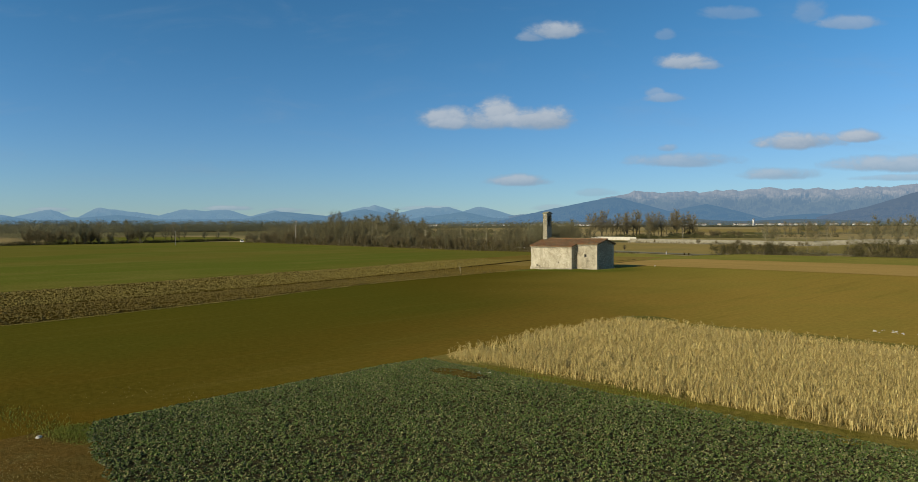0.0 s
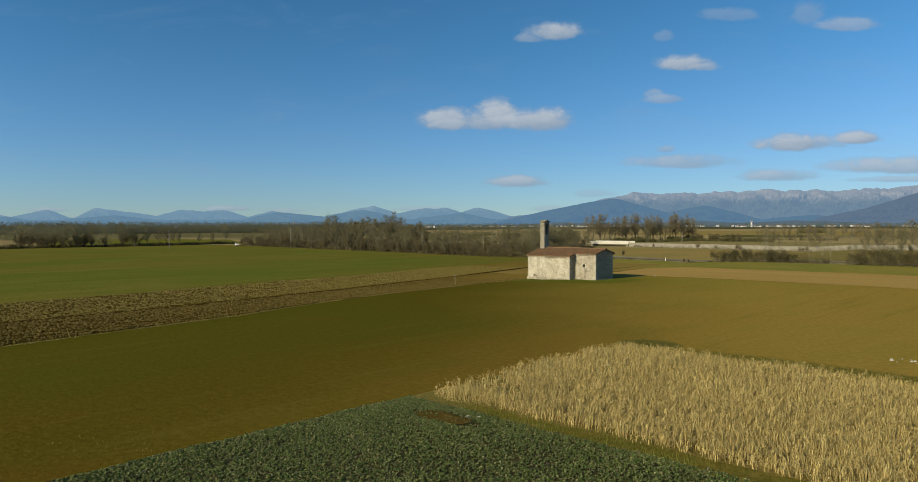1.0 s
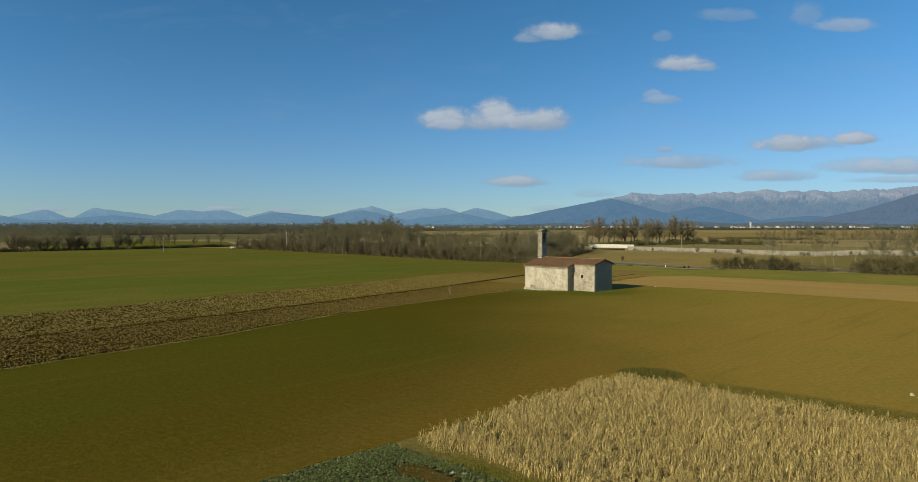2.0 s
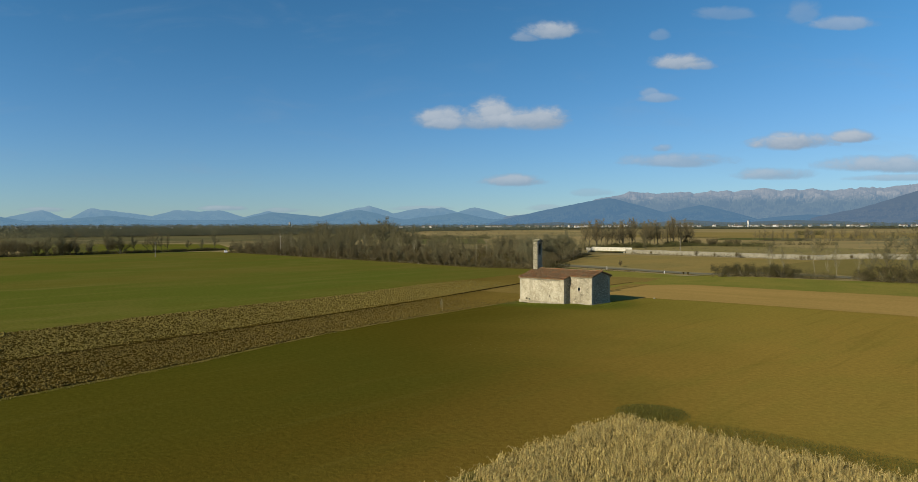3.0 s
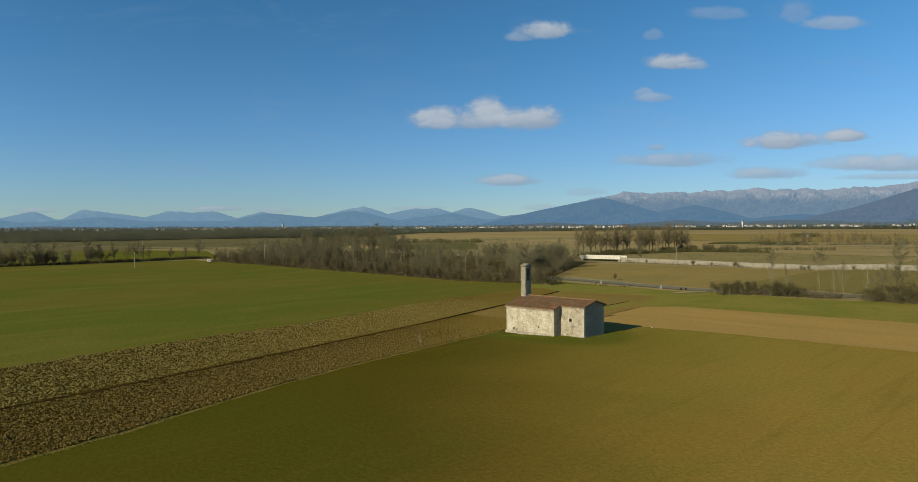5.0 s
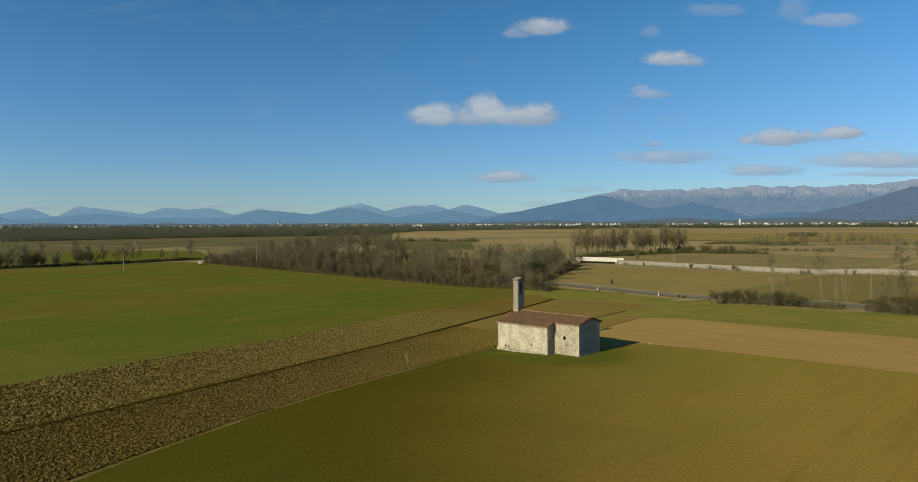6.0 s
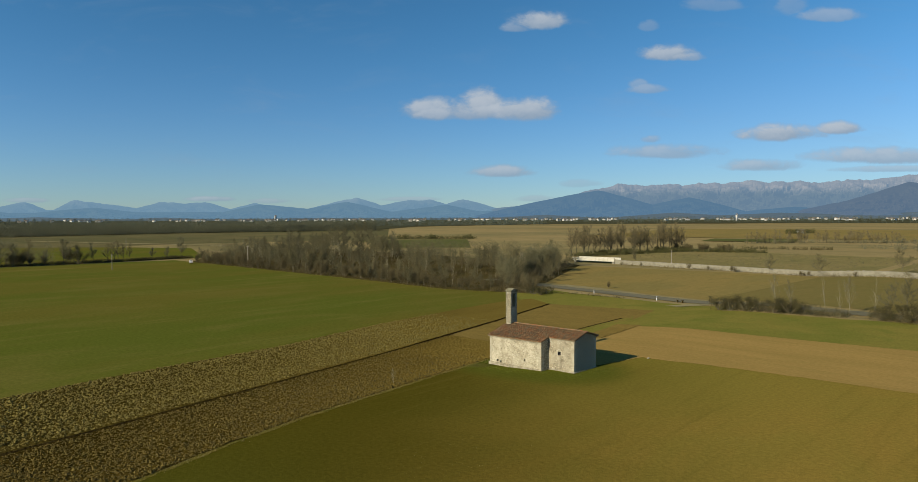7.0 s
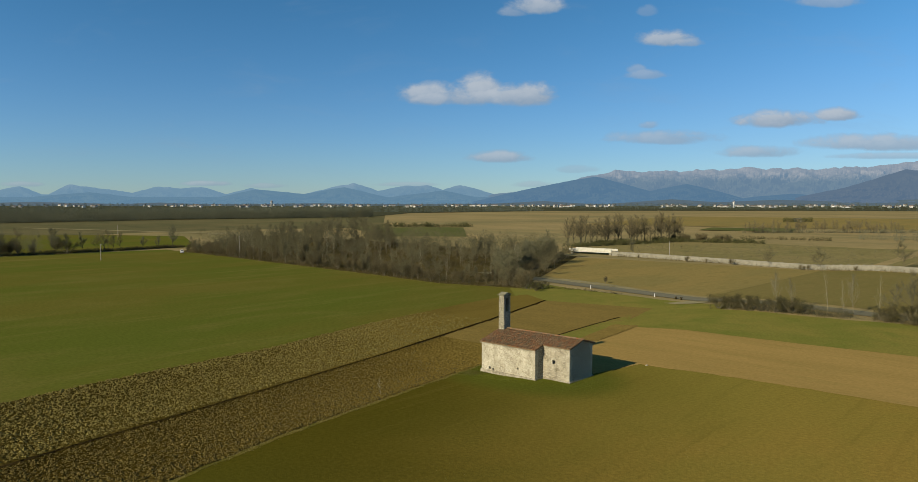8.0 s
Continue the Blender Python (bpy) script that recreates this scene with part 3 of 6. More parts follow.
def shifted(line, d):
    out = []
    for i, p in enumerate(line):
        a, b = Vector(line[max(0, i - 1)]), Vector(line[min(len(line) - 1, i + 1)])
        t = (b - a).normalized()
        out.append((p[0] + t.y * d, p[1] - t.x * d))
    return out


sheet("furrow", shifted(FURROW, -0.24), shifted(FURROW, 0.24), 7, 900, M_FURROW, 0.12, "deep dark open furrow between two ploughed strips", "furrow", trench, 0.42)
sheet("furrow", [(-22.7, 30), (-23.7, 41), (-24.5, 55)], [(-22.2, 30), (-23.2, 41), (-24.0, 55)], 5, 120, M_FURROW, 0.10, "dark open furrow at the edge of the tilled soil", "furrow", trench, 0.2)
sheet("grass_margin", shifted(MEADOW_EDGE[:8], 0.0), shifted(MEADOW_EDGE[:8], 0.6), 4, 700, M_BALK, 0.05, "pale dry grass margin along the ploughed strip", "grass", ragged=0.45)
sheet("bare_field", [(-12.6, 26.2), (-6, 20.5), (1.2, 15.2), (18, 17.2), (60, 17.5), (120, 19)], [(-15.2, 46), (-10, 45.6), (-4, 45.4), (14, 46.4), (30, 47), (60, 48), (120, 50)], 30, 80, M_STRIP, 0.06,
      "strip of tan harrowed bare soil", "field", ragged=0.5)
sheet("bare_corner", [(-13.0, 27.5), (-6.5, 14), (-0.3, 6.2)], [(-11.6, 27.0), (-5, 20.2), (1.6, 15.6)], 10, 40, M_STRIP, 0.052, "tan bare soil reaching the back of the chapel", "field", ragged=0.25)
sheet("grass_strip", [(-25, 71), (-19, 46), (-14, 44.3), (8, 44.8), (30, 46.8), (60, 47.8), (120, 50)], [(-27, 77), (-22, 76), (-12, 74), (8, 74.5), (26, 78), (60, 76), (120, 70)], 24, 80, M_TURF, 0.07,
      "green grass strip between bare soil and road hedge", "grass", ragged=0.4)
sheet("grass_verge", [(-72, 79), (-56, 62), (-44, 58), (-26, 60), (-12, 66)], [(-76, 94), (-60, 89.5), (-44, 87.5), (-22, 84.5), (-10, 82.5)], 14, 50, M_TURF, 0.045,
      "grass verge beside the country road", "grass", ragged=0.4)
sheet("grass_wedge", [(-22.3, 27), (-23.3, 42), (-24.2, 60)], [(-16.4, 27), (-18.2, 37), (-18.4, 48)], 12, 30, M_TURF, 0.08, "green grass wedge beside the tilled soil", "grass", ragged=0.4)
sheet("rough_patch", [(-16.6, 27), (-18.4, 37), (-20.2, 45.6)], [(-12.6, 27.5), (-13.6, 37), (-14.9, 46)], 34, 90, M_BROWN, 0.10, "short ploughed patch behind the chapel", "field",
      lambda x, y, u: 0.6 * clods(x, y - 60, u), 0.3)
sheet("fallow_field", [(-104, 124), (-84, 110), (-60, 105), (-40, 101), (-24, 98)], [(-116, 178), (-100, 183), (-80, 184), (-50, 186), (-22, 186)], 30, 40, M_BACKSOIL, 0.04,
      "brown fallow field behind the road", "field", ragged=0.6)
sheet("olive_field", [(-23.8, 98), (0, 95), (20, 92), (60, 86), (140, 76)], [(-21.8, 186), (0, 184), (20, 182), (60, 178), (140, 170)], 20, 30, M_OLIVE, 0.05,
      "dark olive field behind the road", "field", ragged=0.4)
sheet("scrubland", [(-140, 206), (-80, 202), (-20, 196), (60, 188), (160, 178)], [(-170, 345), (-110, 330), (-40, 325), (60, 320), (200, 315)], 20, 30, M_SCRUB, 0.04,
      "rough dry scrubland behind the concrete wall", "field", ragged=2)
sheet("green_field", [(-305, 240), (-283, 260), (-262, 274)], [(-440, 320), (-400, 372), (-372, 392)], 40, 40, M_GREENFAR, 0.05, "distant green field behind the wood", "field", ragged=2)
sheet("west_field", [(-306, 0), (-302, 50), (-303, 80), (-298, 104)], [(-520, 60), (-476, 107), (-452, 128), (-405, 150)], 12, 24, M_WHEAT, 0.09, "green pasture behind the row of bare trees", "field", ragged=2)
sheet("wood_floor", WOOD_FRONT, [(-118, 184), (-170, 192), (-250, 198), (-330, 200), (-400, 190)], 24, 60, M_WOODFLOOR, 0.06, "leaf-strewn floor of the bare wood", "wood floor", ragged=0.8)
sheet("far_field", [(-330, 520), (-200, 560), (0, 600), (200, 640)], [(-420, 900), (-250, 950), (0, 1000), (300, 1050)], 12, 12, M_BACKSOIL, 0.3, "distant tan stubble field", "field")
sheet("far_pasture", [(-440, 40), (-480, 150), (-470, 230), (-440, 300), (-422, 341)], [(-1282, 42), (-1180, 200), (-1091, 352), (-974, 595), (-804, 683)], 40, 40, M_PASTURE, 0.04, "olive winter pasture on the western plain", "field", ragged=6)
sheet("far_woodland", [at(-0.9, 690), at(-0.626, 745), at(-0.40, 890), at(-0.12, 1015), at(-0.07, 1300), at(0.1, 1560), at(0.4, 1600), at(0.9, 1500)],
      [at(-0.9, 3000), at(-0.626, 3000), at(-0.40, 3000), at(-0.12, 3000), at(-0.07, 3000), at(0.1, 3000), at(0.4, 3000), at(0.9, 3000)], 12, 60, M_WOODFAR, 0.5, "dark wooded gardens and hedges round the far villages", "woodland", ragged=20)
sheet("far_green_strip", [(-190, 470), (-150, 480), (-125, 485)], [(-204, 530), (-168, 545), (-140, 550)], 8, 8, M_GREENFAR, 0.4, "distant strip of green crop", "field", ragged=2)

ROAD = [(-104, 105.5), (-88, 103), (-58, 97.2), (-38, 93.8), (-20, 90.8), (24, 84), (70, 77), (140, 66)]
sheet("road", shifted(ROAD, -3), shifted(ROAD, 3), 6, 120, M_ASPHALT, 0.14, "grey asphalt country road", "road")
sheet("road_edge", shifted(ROAD, -4.0), shifted(ROAD, -3.05), 4, 120, M_GRAVEL, 0.13, "pale gravel shoulder of the road", "road edge", ragged=0.3)
sheet("track", [(-24, 88), (-24, 84.5), (-27, 80.5)], [(-18, 87), (-19, 84), (-23.5, 79.5)], 6, 10, M_GRAVEL, 0.13, "pale gravel field entrance", "track", ragged=0.4)
sheet("gravel_patch", [(-74, 104.5), (-60, 102), (-44, 99)], [(-74, 108), (-60, 106), (-46, 101)], 5, 16, M_GRAVEL, 0.08, "pale gravel lay-by on the far side of the road", "gravel", ragged=0.8)
sheet("far_road", [(-640, 116), (-560, 140), (-470, 166), (-346, 196), (-250, 214)], [(-642, 124), (-562, 148), (-472, 174), (-347, 204), (-250, 222)], 4, 40, M_GRAVEL, 0.3, "distant pale road beyond the trees", "road")

# crop land in front
sheet("crop_bed", [(37.2, -93.2), (36.85, -85), (36.85, -75.4)], [(100, -110.6), (100, -85), (100, -75.2)], 30, 60, M_CROPSOIL, 0.04, "dark soil under the leafy green crop", "field", ragged=0.6)
sheet("bare_headland", [(36, -140), (36.2, -115), (36.6, -94)], [(120, -140), (120, -115), (120, -94)], 30, 30, M_REDSOIL, 0.035, "bare brown headland with dry weeds", "field")
sheet("grass_balk", [(40.5, -75.5), (46, -75.4), (60, -75.5), (100, -75.5)], [(40.5, -73.8), (46, -73.9), (60, -73.8), (100, -73.9)], 8, 80, M_BALK, 0.07, "narrow green grass balk between crop and maize", "grass",
      lambda x, y, u: 0.08 * noise.noise((x * 1.5, y * 1.5, 4.0)), 0.3)
sheet("maize_bed", [(36.6, -75.3), (60, -75.3), (100, -75.3)], [(36.4, -53.6), (60, -54), (100, -54)], 10, 20, M_DRYGRASS, 0.05, "straw-littered soil of the maize field", "field", ragged=0.4)


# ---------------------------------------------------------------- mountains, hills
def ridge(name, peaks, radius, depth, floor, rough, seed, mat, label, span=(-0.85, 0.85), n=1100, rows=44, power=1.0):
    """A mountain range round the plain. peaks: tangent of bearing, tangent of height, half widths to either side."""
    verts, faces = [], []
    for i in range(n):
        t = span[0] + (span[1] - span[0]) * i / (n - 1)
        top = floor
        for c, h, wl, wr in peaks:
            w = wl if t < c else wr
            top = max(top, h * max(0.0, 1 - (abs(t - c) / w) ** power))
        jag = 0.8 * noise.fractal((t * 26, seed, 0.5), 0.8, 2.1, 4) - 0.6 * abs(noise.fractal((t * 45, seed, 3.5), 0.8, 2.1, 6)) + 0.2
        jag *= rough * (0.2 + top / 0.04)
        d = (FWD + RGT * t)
        for j in range(rows):
            s = j / (rows - 1)
            body = math.sin(math.pi * s ** 0.9)
            # spurs that run down from the crest, with gullies between them
            bend = 0.035 * noise.noise((t * 9, s * 2.2, seed + 4))
            spur = 0.45 - 1.3 * abs(noise.fractal(((t + bend) * 12, s * 1.7, seed + 9), 0.9, 2.2, 6)) + 0.45 * noise.fractal((t * 40, s * 7, seed), 0.8, 2.1, 5)
            run = radius - depth * (1 - s) - spur * depth * 0.26 * body
            z = radius * ((top + jag * s ** 4) * s ** 1.25 * (1 + 0.22 * spur * body))
            p = HUB + d * run
            verts.append((p.x, p.y, z - 6 * (1 - s)))
    for i in range(n - 1):
        for j in range(rows - 1):
            k = i * rows + j
            faces.append((k, k + rows, k + rows + 1, k + 1))
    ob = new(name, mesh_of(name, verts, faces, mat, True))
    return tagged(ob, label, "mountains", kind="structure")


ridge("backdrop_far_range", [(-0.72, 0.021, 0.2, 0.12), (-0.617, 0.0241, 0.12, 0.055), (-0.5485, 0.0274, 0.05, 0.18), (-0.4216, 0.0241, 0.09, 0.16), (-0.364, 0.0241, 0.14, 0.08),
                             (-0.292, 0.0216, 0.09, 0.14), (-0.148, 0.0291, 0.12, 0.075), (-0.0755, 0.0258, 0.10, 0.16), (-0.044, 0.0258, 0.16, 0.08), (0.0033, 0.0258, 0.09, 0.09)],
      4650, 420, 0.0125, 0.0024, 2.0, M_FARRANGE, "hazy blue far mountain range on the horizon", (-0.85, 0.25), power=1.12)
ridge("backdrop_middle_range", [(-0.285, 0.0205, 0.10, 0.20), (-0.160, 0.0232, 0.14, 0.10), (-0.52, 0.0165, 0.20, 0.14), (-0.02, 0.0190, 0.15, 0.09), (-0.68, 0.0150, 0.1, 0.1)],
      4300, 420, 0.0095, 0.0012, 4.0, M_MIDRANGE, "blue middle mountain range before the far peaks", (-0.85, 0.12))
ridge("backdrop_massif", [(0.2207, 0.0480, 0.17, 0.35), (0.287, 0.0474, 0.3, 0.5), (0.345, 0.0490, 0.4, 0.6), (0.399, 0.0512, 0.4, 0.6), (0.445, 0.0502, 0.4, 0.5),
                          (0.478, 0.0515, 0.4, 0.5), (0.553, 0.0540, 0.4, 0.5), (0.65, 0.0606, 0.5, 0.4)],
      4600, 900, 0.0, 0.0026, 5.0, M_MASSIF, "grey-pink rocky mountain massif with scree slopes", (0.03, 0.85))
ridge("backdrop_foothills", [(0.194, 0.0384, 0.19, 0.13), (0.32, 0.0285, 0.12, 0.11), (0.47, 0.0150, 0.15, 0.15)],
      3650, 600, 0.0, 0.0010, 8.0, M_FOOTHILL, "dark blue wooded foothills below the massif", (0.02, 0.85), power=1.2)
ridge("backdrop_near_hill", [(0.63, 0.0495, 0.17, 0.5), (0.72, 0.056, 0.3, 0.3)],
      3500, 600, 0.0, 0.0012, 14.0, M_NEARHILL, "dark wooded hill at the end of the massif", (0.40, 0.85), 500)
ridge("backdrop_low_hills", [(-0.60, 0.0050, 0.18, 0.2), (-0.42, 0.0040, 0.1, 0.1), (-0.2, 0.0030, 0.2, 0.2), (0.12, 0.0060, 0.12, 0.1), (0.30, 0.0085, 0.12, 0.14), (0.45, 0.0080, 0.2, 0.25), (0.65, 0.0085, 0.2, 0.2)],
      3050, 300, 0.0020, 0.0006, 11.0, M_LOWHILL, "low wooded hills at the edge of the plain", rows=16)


# ---------------------------------------------------------------- chapel
RIDGE_Y, RIDGE_Z, SLOPE = 2.65, 5.12, 0.27


def roof_z(y):
    return RIDGE_Z - SLOPE * abs(y - RIDGE_Y)


def wall_x(x0, x1, y0, y1, z0, z1, holes=()):
    """A wall along x, with real openings through it."""
    s = Soup()
    xs = sorted({x0, x1, *(h[0] for h in holes), *(h[1] for h in holes)})
    zs = sorted({z0, z1, *(h[2] for h in holes), *(h[3] for h in holes)})
    for a, b in zip(xs, xs[1:]):
        for c, d in zip(zs, zs[1:]):
            if not any(h[0] <= a and b <= h[1] and h[2] <= c and d <= h[3] for h in holes):
                s.box(a, b, y0, y1, c, d)
    return s


def welded(me):
    """Joins touching pieces of a mesh into one body."""
    bm = bmesh.new()
    bm.from_mesh(me)
    bmesh.ops.remove_doubles(bm, verts=bm.verts, dist=1e-4)
    bm.to_mesh(me)
    bm.free()
    return me


def gable_wall(x0, x1, y0, y1):
    """A wall along y that rises to the ridge."""
    s = Soup()
    pts = [(y0, 0), (y1, 0), (y1, roof_z(y1) - 0.06), (RIDGE_Y, RIDGE_Z - 0.06), (y0, roof_z(y0) - 0.06)]
    a, b = [(x0, y, z) for y, z in pts], [(x1, y, z) for y, z in pts]
    s.face(*reversed(a))
    s.face(*b)
    for i in range(5):
        j = (i + 1) % 5
        s.face(a[i], a[j], b[j], b[i])
    return s


def rubble(origin, u, v, out, width, top, rng, cover=1.0, holes=(), size=0.21, low=0.0):
    """Courses of uneven stones standing a little proud of a wall. top: height as a function of the run along it."""
    s = Soup()
    o, u, v, out = Vector(origin), Vector(u), Vector(v), Vector(out)
    z = low
    while True:
        h = rng.uniform(0.6, 1.1) * size * 0.75
        a = -0.02
        done = True
        while a < width - 0.05:
            w = rng.uniform(0.45, 1.2) * size
            b = min(width + 0.02, a + w)
            if z + h < top((a + b) / 2) - 0.03:
                done = False
                c = noise.noise((a * 0.7 + o.x, z * 0.9, o.y + 3.0)) * 0.5 + 0.5
                if rng.random() < (cover if cover >= 1 else cover * 1.6 * c) and not any(q[0] < b and a < q[1] and q[2] < z + h and z < q[3] for q in holes):
                    e, d = rng.uniform(0.008, 0.03), rng.uniform(0.012, 0.055)
                    j = [rng.uniform(0.0, 0.045) for _ in range(8)]
                    sh = rng.uniform(-0.6, 0.6) * h
                    z0, z = z, z + sh
                    base = [o + u * (a + e) + v * (z + e), o + u * (b - e) + v * (z + e), o + u * (b - e) + v * (z + h - e), o + u * (a + e) + v * (z + h - e)]
                    f = 0.035
                    front = [o + u * (a + f + j[0]) + v * (z + f + j[1]) + out * d, o + u * (b - f - j[2]) + v * (z + f + j[3]) + out * d,
                             o + u * (b - f - j[4]) + v * (z + h - f - j[5]) + out * d, o + u * (a + f + j[6]) + v * (z + h - f - j[7]) + out * d]
                    z = z0
                    k = len(s.v)
                    s.v += [tuple(p) for p in base + front]
                    s.f += [(k + 4, k + 5, k + 6, k + 7)] + [(k + i, k + (i + 1) % 4, k + 4 + (i + 1) % 4, k + 4 + i) for i in range(4)]
            a = b
        z += h
        if done and z > 2:
            break
        if z > 12:
            break
    return s


def tiles(x0, x1, y_eave, rng):
    """Rows of half-round clay tiles from the ridge down to an eave."""
    s = Soup()
    side = -1 if y_eave < RIDGE_Y else 1
    run = abs(y_eave - RIDGE_Y)
    rows, cols = int(run / 0.36) + 1, int((x1 - x0) / 0.235)
    for c in range(cols):
        x = x0 + (c + 0.5) * (x1 - x0) / cols
        for r in range(rows):
            a, b = r * run / rows - 0.03, (r + 1) * run / rows + 0.03
            dx, dz, sk = rng.uniform(-0.035, 0.035), rng.uniform(-0.022, 0.034), rng.uniform(-0.04, 0.04)
            sag = 0.05 * noise.noise((x * 0.5, r * 0.4, 6.0))
            ring = []
            for d, wide, up in ((a, 0.085, 0.0), (b, 0.108, 0.028)):
                y = RIDGE_Y + side * d
                z = roof_z(y) + 0.07 + up + dz + sag
                xx = x + dx + (sk if d == b else 0)
                ring.append([(xx - wide, y, z - 0.02), (xx - wide * 0.55, y, z + 0.065), (xx + wide * 0.55, y, z + 0.065), (xx + wide, y, z - 0.02)])
            k = len(s.v)
            s.v += ring[0] + ring[1]
            s.f += [(k + i, k + i + 1, k + 5 + i, k + 4 + i) if side < 0 else (k + i + 1, k + i, k + 4 + i, k + 5 + i) for i in range(3)]
            s.f.append((k + 4, k + 5, k + 6, k + 7) if side > 0 else (k + 7, k + 6, k + 5, k + 4))
    return s


def roof_slab(x0, x1, y0, y1):
    s = Soup()
    for ye in (y0, y1):
        a = [(x0, ye, roof_z(ye) - 0.06), (x1, ye, roof_z(ye) - 0.06), (x1, RIDGE_Y, RIDGE_Z - 0.06), (x0, RIDGE_Y, RIDGE_Z - 0.06)]
        b = [(p[0], p[1], p[2] + 0.11) for p in a]
        s.face(*b)
        s.face(*reversed(a))
        for i in range(4):
            j = (i + 1) % 4
            s.face(a[i], a[j], b[j], b[i])
    return s


def quoins(x, y, z1, sx, sy, rng, parent):
    """Long and short corner blocks, each a stone of its own."""
    z, flip = 0.0, False
    while z < z1 - 0.25:
        h = rng.uniform(0.24, 0.36)
        a, b = (0.46, 0.26) if flip else (0.26, 0.46)
        s = Soup()
        p = rng.uniform(0.006, 0.022)
        x0, x1 = sorted((x + sx * p, x - sx * a))
        y0, y1 = sorted((y + sy * p, y - sy * b))
        s.box(x0, x1, y0, y1, z + 0.012, min(z + h, z1) - 0.012)
        part("quoin", s.mesh("quoin", M_QUOIN), parent)
        z += h
        flip = not flip


def stones(name, soup_mesh, parent, label=""):
    return tagged(part(name, soup_mesh, parent, label), kind="stuff")


def build_chapel():
    rng = random.Random(5)
    ch = tagged(new("chapel"), "small old stone chapel with red tiled roof and bell gable", "chapel")
    X0, XM, X1 = -13.0, -4.1, 0.0
    S0, N0, S1, N1 = -1.65, 6.95, 0.0, 5.3
    vents = [(-11.75, -11.45, 0.28, 0.62), (-11.15, -10.9, 0.2, 0.5), (-7.0, -6.75, 0.95, 1.2)]
    window = (-2.55, -2.08, 2.12, 2.60)
    nave = part("nave_wall", welded(wall_x(X0, XM, S0, S0 + 0.6, 0, roof_z(S0) - 0.03, vents).mesh("nave_wall", M_PLASTER)), ch, "pale worn lime plaster over rubble")
    part("nave_wall", wall_x(X0, XM, N0 - 0.6, N0, 0, roof_z(N0) - 0.03).mesh("nave_wall", M_MORTAR), ch)
    west = part("facade_wall", gable_wall(X0 + 0.004, X0 + 0.7, S0 + 0.004, N0 - 0.004).mesh("facade_wall", M_MORTAR), ch)
    arch = part("return_wall", gable_wall(XM - 0.65, XM - 0.004, S0 + 0.004, N0 - 0.004).mesh("return_wall", M_DARKMORTAR), ch)
    choir = part("choir_wall", welded(wall_x(XM - 0.1, X1, S1, S1 + 0.55, 0, roof_z(S1) - 0.03, [window]).mesh("choir_wall", M_MORTAR)), ch, "rubble stone wall with a small square window")
    part("choir_wall", wall_x(XM - 0.1, X1, N1 - 0.55, N1, 0, roof_z(N1) - 0.03).mesh("choir_wall", M_MORTAR), ch)
    east = part("gable_end", gable_wall(X1 - 0.55, X1 - 0.004, S1 + 0.004, N1 - 0.004).mesh("gable_end", M_DARKMORTAR), ch, "shaded rubble gable end")

    stones("stonework", rubble((X0, S0, 0), (1, 0, 0), (0, 0, 1), (0, -1, 0), XM - X0, lambda a: roof_z(S0), rng, 0.62,
                             [(v[0] - X0, v[1] - X0, v[2], v[3]) for v in vents], 0.20).mesh("stonework", M_STONE), nave, "stones showing through the plaster")
    stones("stonework", rubble((XM, S0, 0), (0, 1, 0), (0, 0, 1), (1, 0, 0), S1 - S0, lambda a: roof_z(S0 + a), rng).mesh("stonework", M_STONE), arch)
    stones("stonework", rubble((XM, S1, 0), (1, 0, 0), (0, 0, 1), (0, -1, 0), X1 - XM, lambda a: roof_z(S1), rng, 0.85,
                             [(window[0] - XM - 0.05, window[1] - XM + 0.05, window[2] - 0.05, window[3] + 0.05)]).mesh("stonework", M_STONE), choir)
    stones("stonework", rubble((X1, S1, 0), (0, 1, 0), (0, 0, 1), (1, 0, 0), N1 - S1, lambda a: roof_z(S1 + a), rng).mesh("stonework", M_STONE), east)
    stones("stonework", rubble((X0, N0, 0), (0, -1, 0), (0, 0, 1), (-1, 0, 0), N0 - S0, lambda a: roof_z(N0 - a), rng).mesh("stonework", M_STONE), west)

    quoins(X0, S0, roof_z(S0), -1, -1, rng, nave)
    quoins(XM, S0, roof_z(S0), 1, -1, rng, nave)
    quoins(X1, S1, roof_z(S1), 1, -1, rng, choir)
    quoins(X1, N1, roof_z(N1), 1, 1, rng, east)

    # square window: stone surround, dark leaf set back in the opening
    win = part("window", None, ch)
    f = Soup()
    a, b, c, d = window
    f.box(a - 0.12, a, -0.04, 0.2, c - 0.12, d + 0.12), f.box(b, b + 0.12, -0.04, 0.2, c - 0.12, d + 0.12)
    f.box(a, b, -0.04, 0.2, d, d + 0.14), f.box(a, b, -0.05, 0.2, c - 0.12, c)
    part("frame", f.mesh("frame", M_STONE), win, "dressed stone surround")
    p = Soup()
    p.box(a, b, 0.30, 0.34, c, d)
    part("pane", p.mesh("pane", M_GLASS), win)
    g = Soup()
    for i in range(1, 3):
        x = a + (b - a) * i / 3
        g.tube((x, 0.12, c), (x, 0.12, d), 0.014, 0.014, 4)
    part("grille", g.mesh("grille", M_GLASS), win)

    # outline of a walled-up opening below the window
    w = Soup()
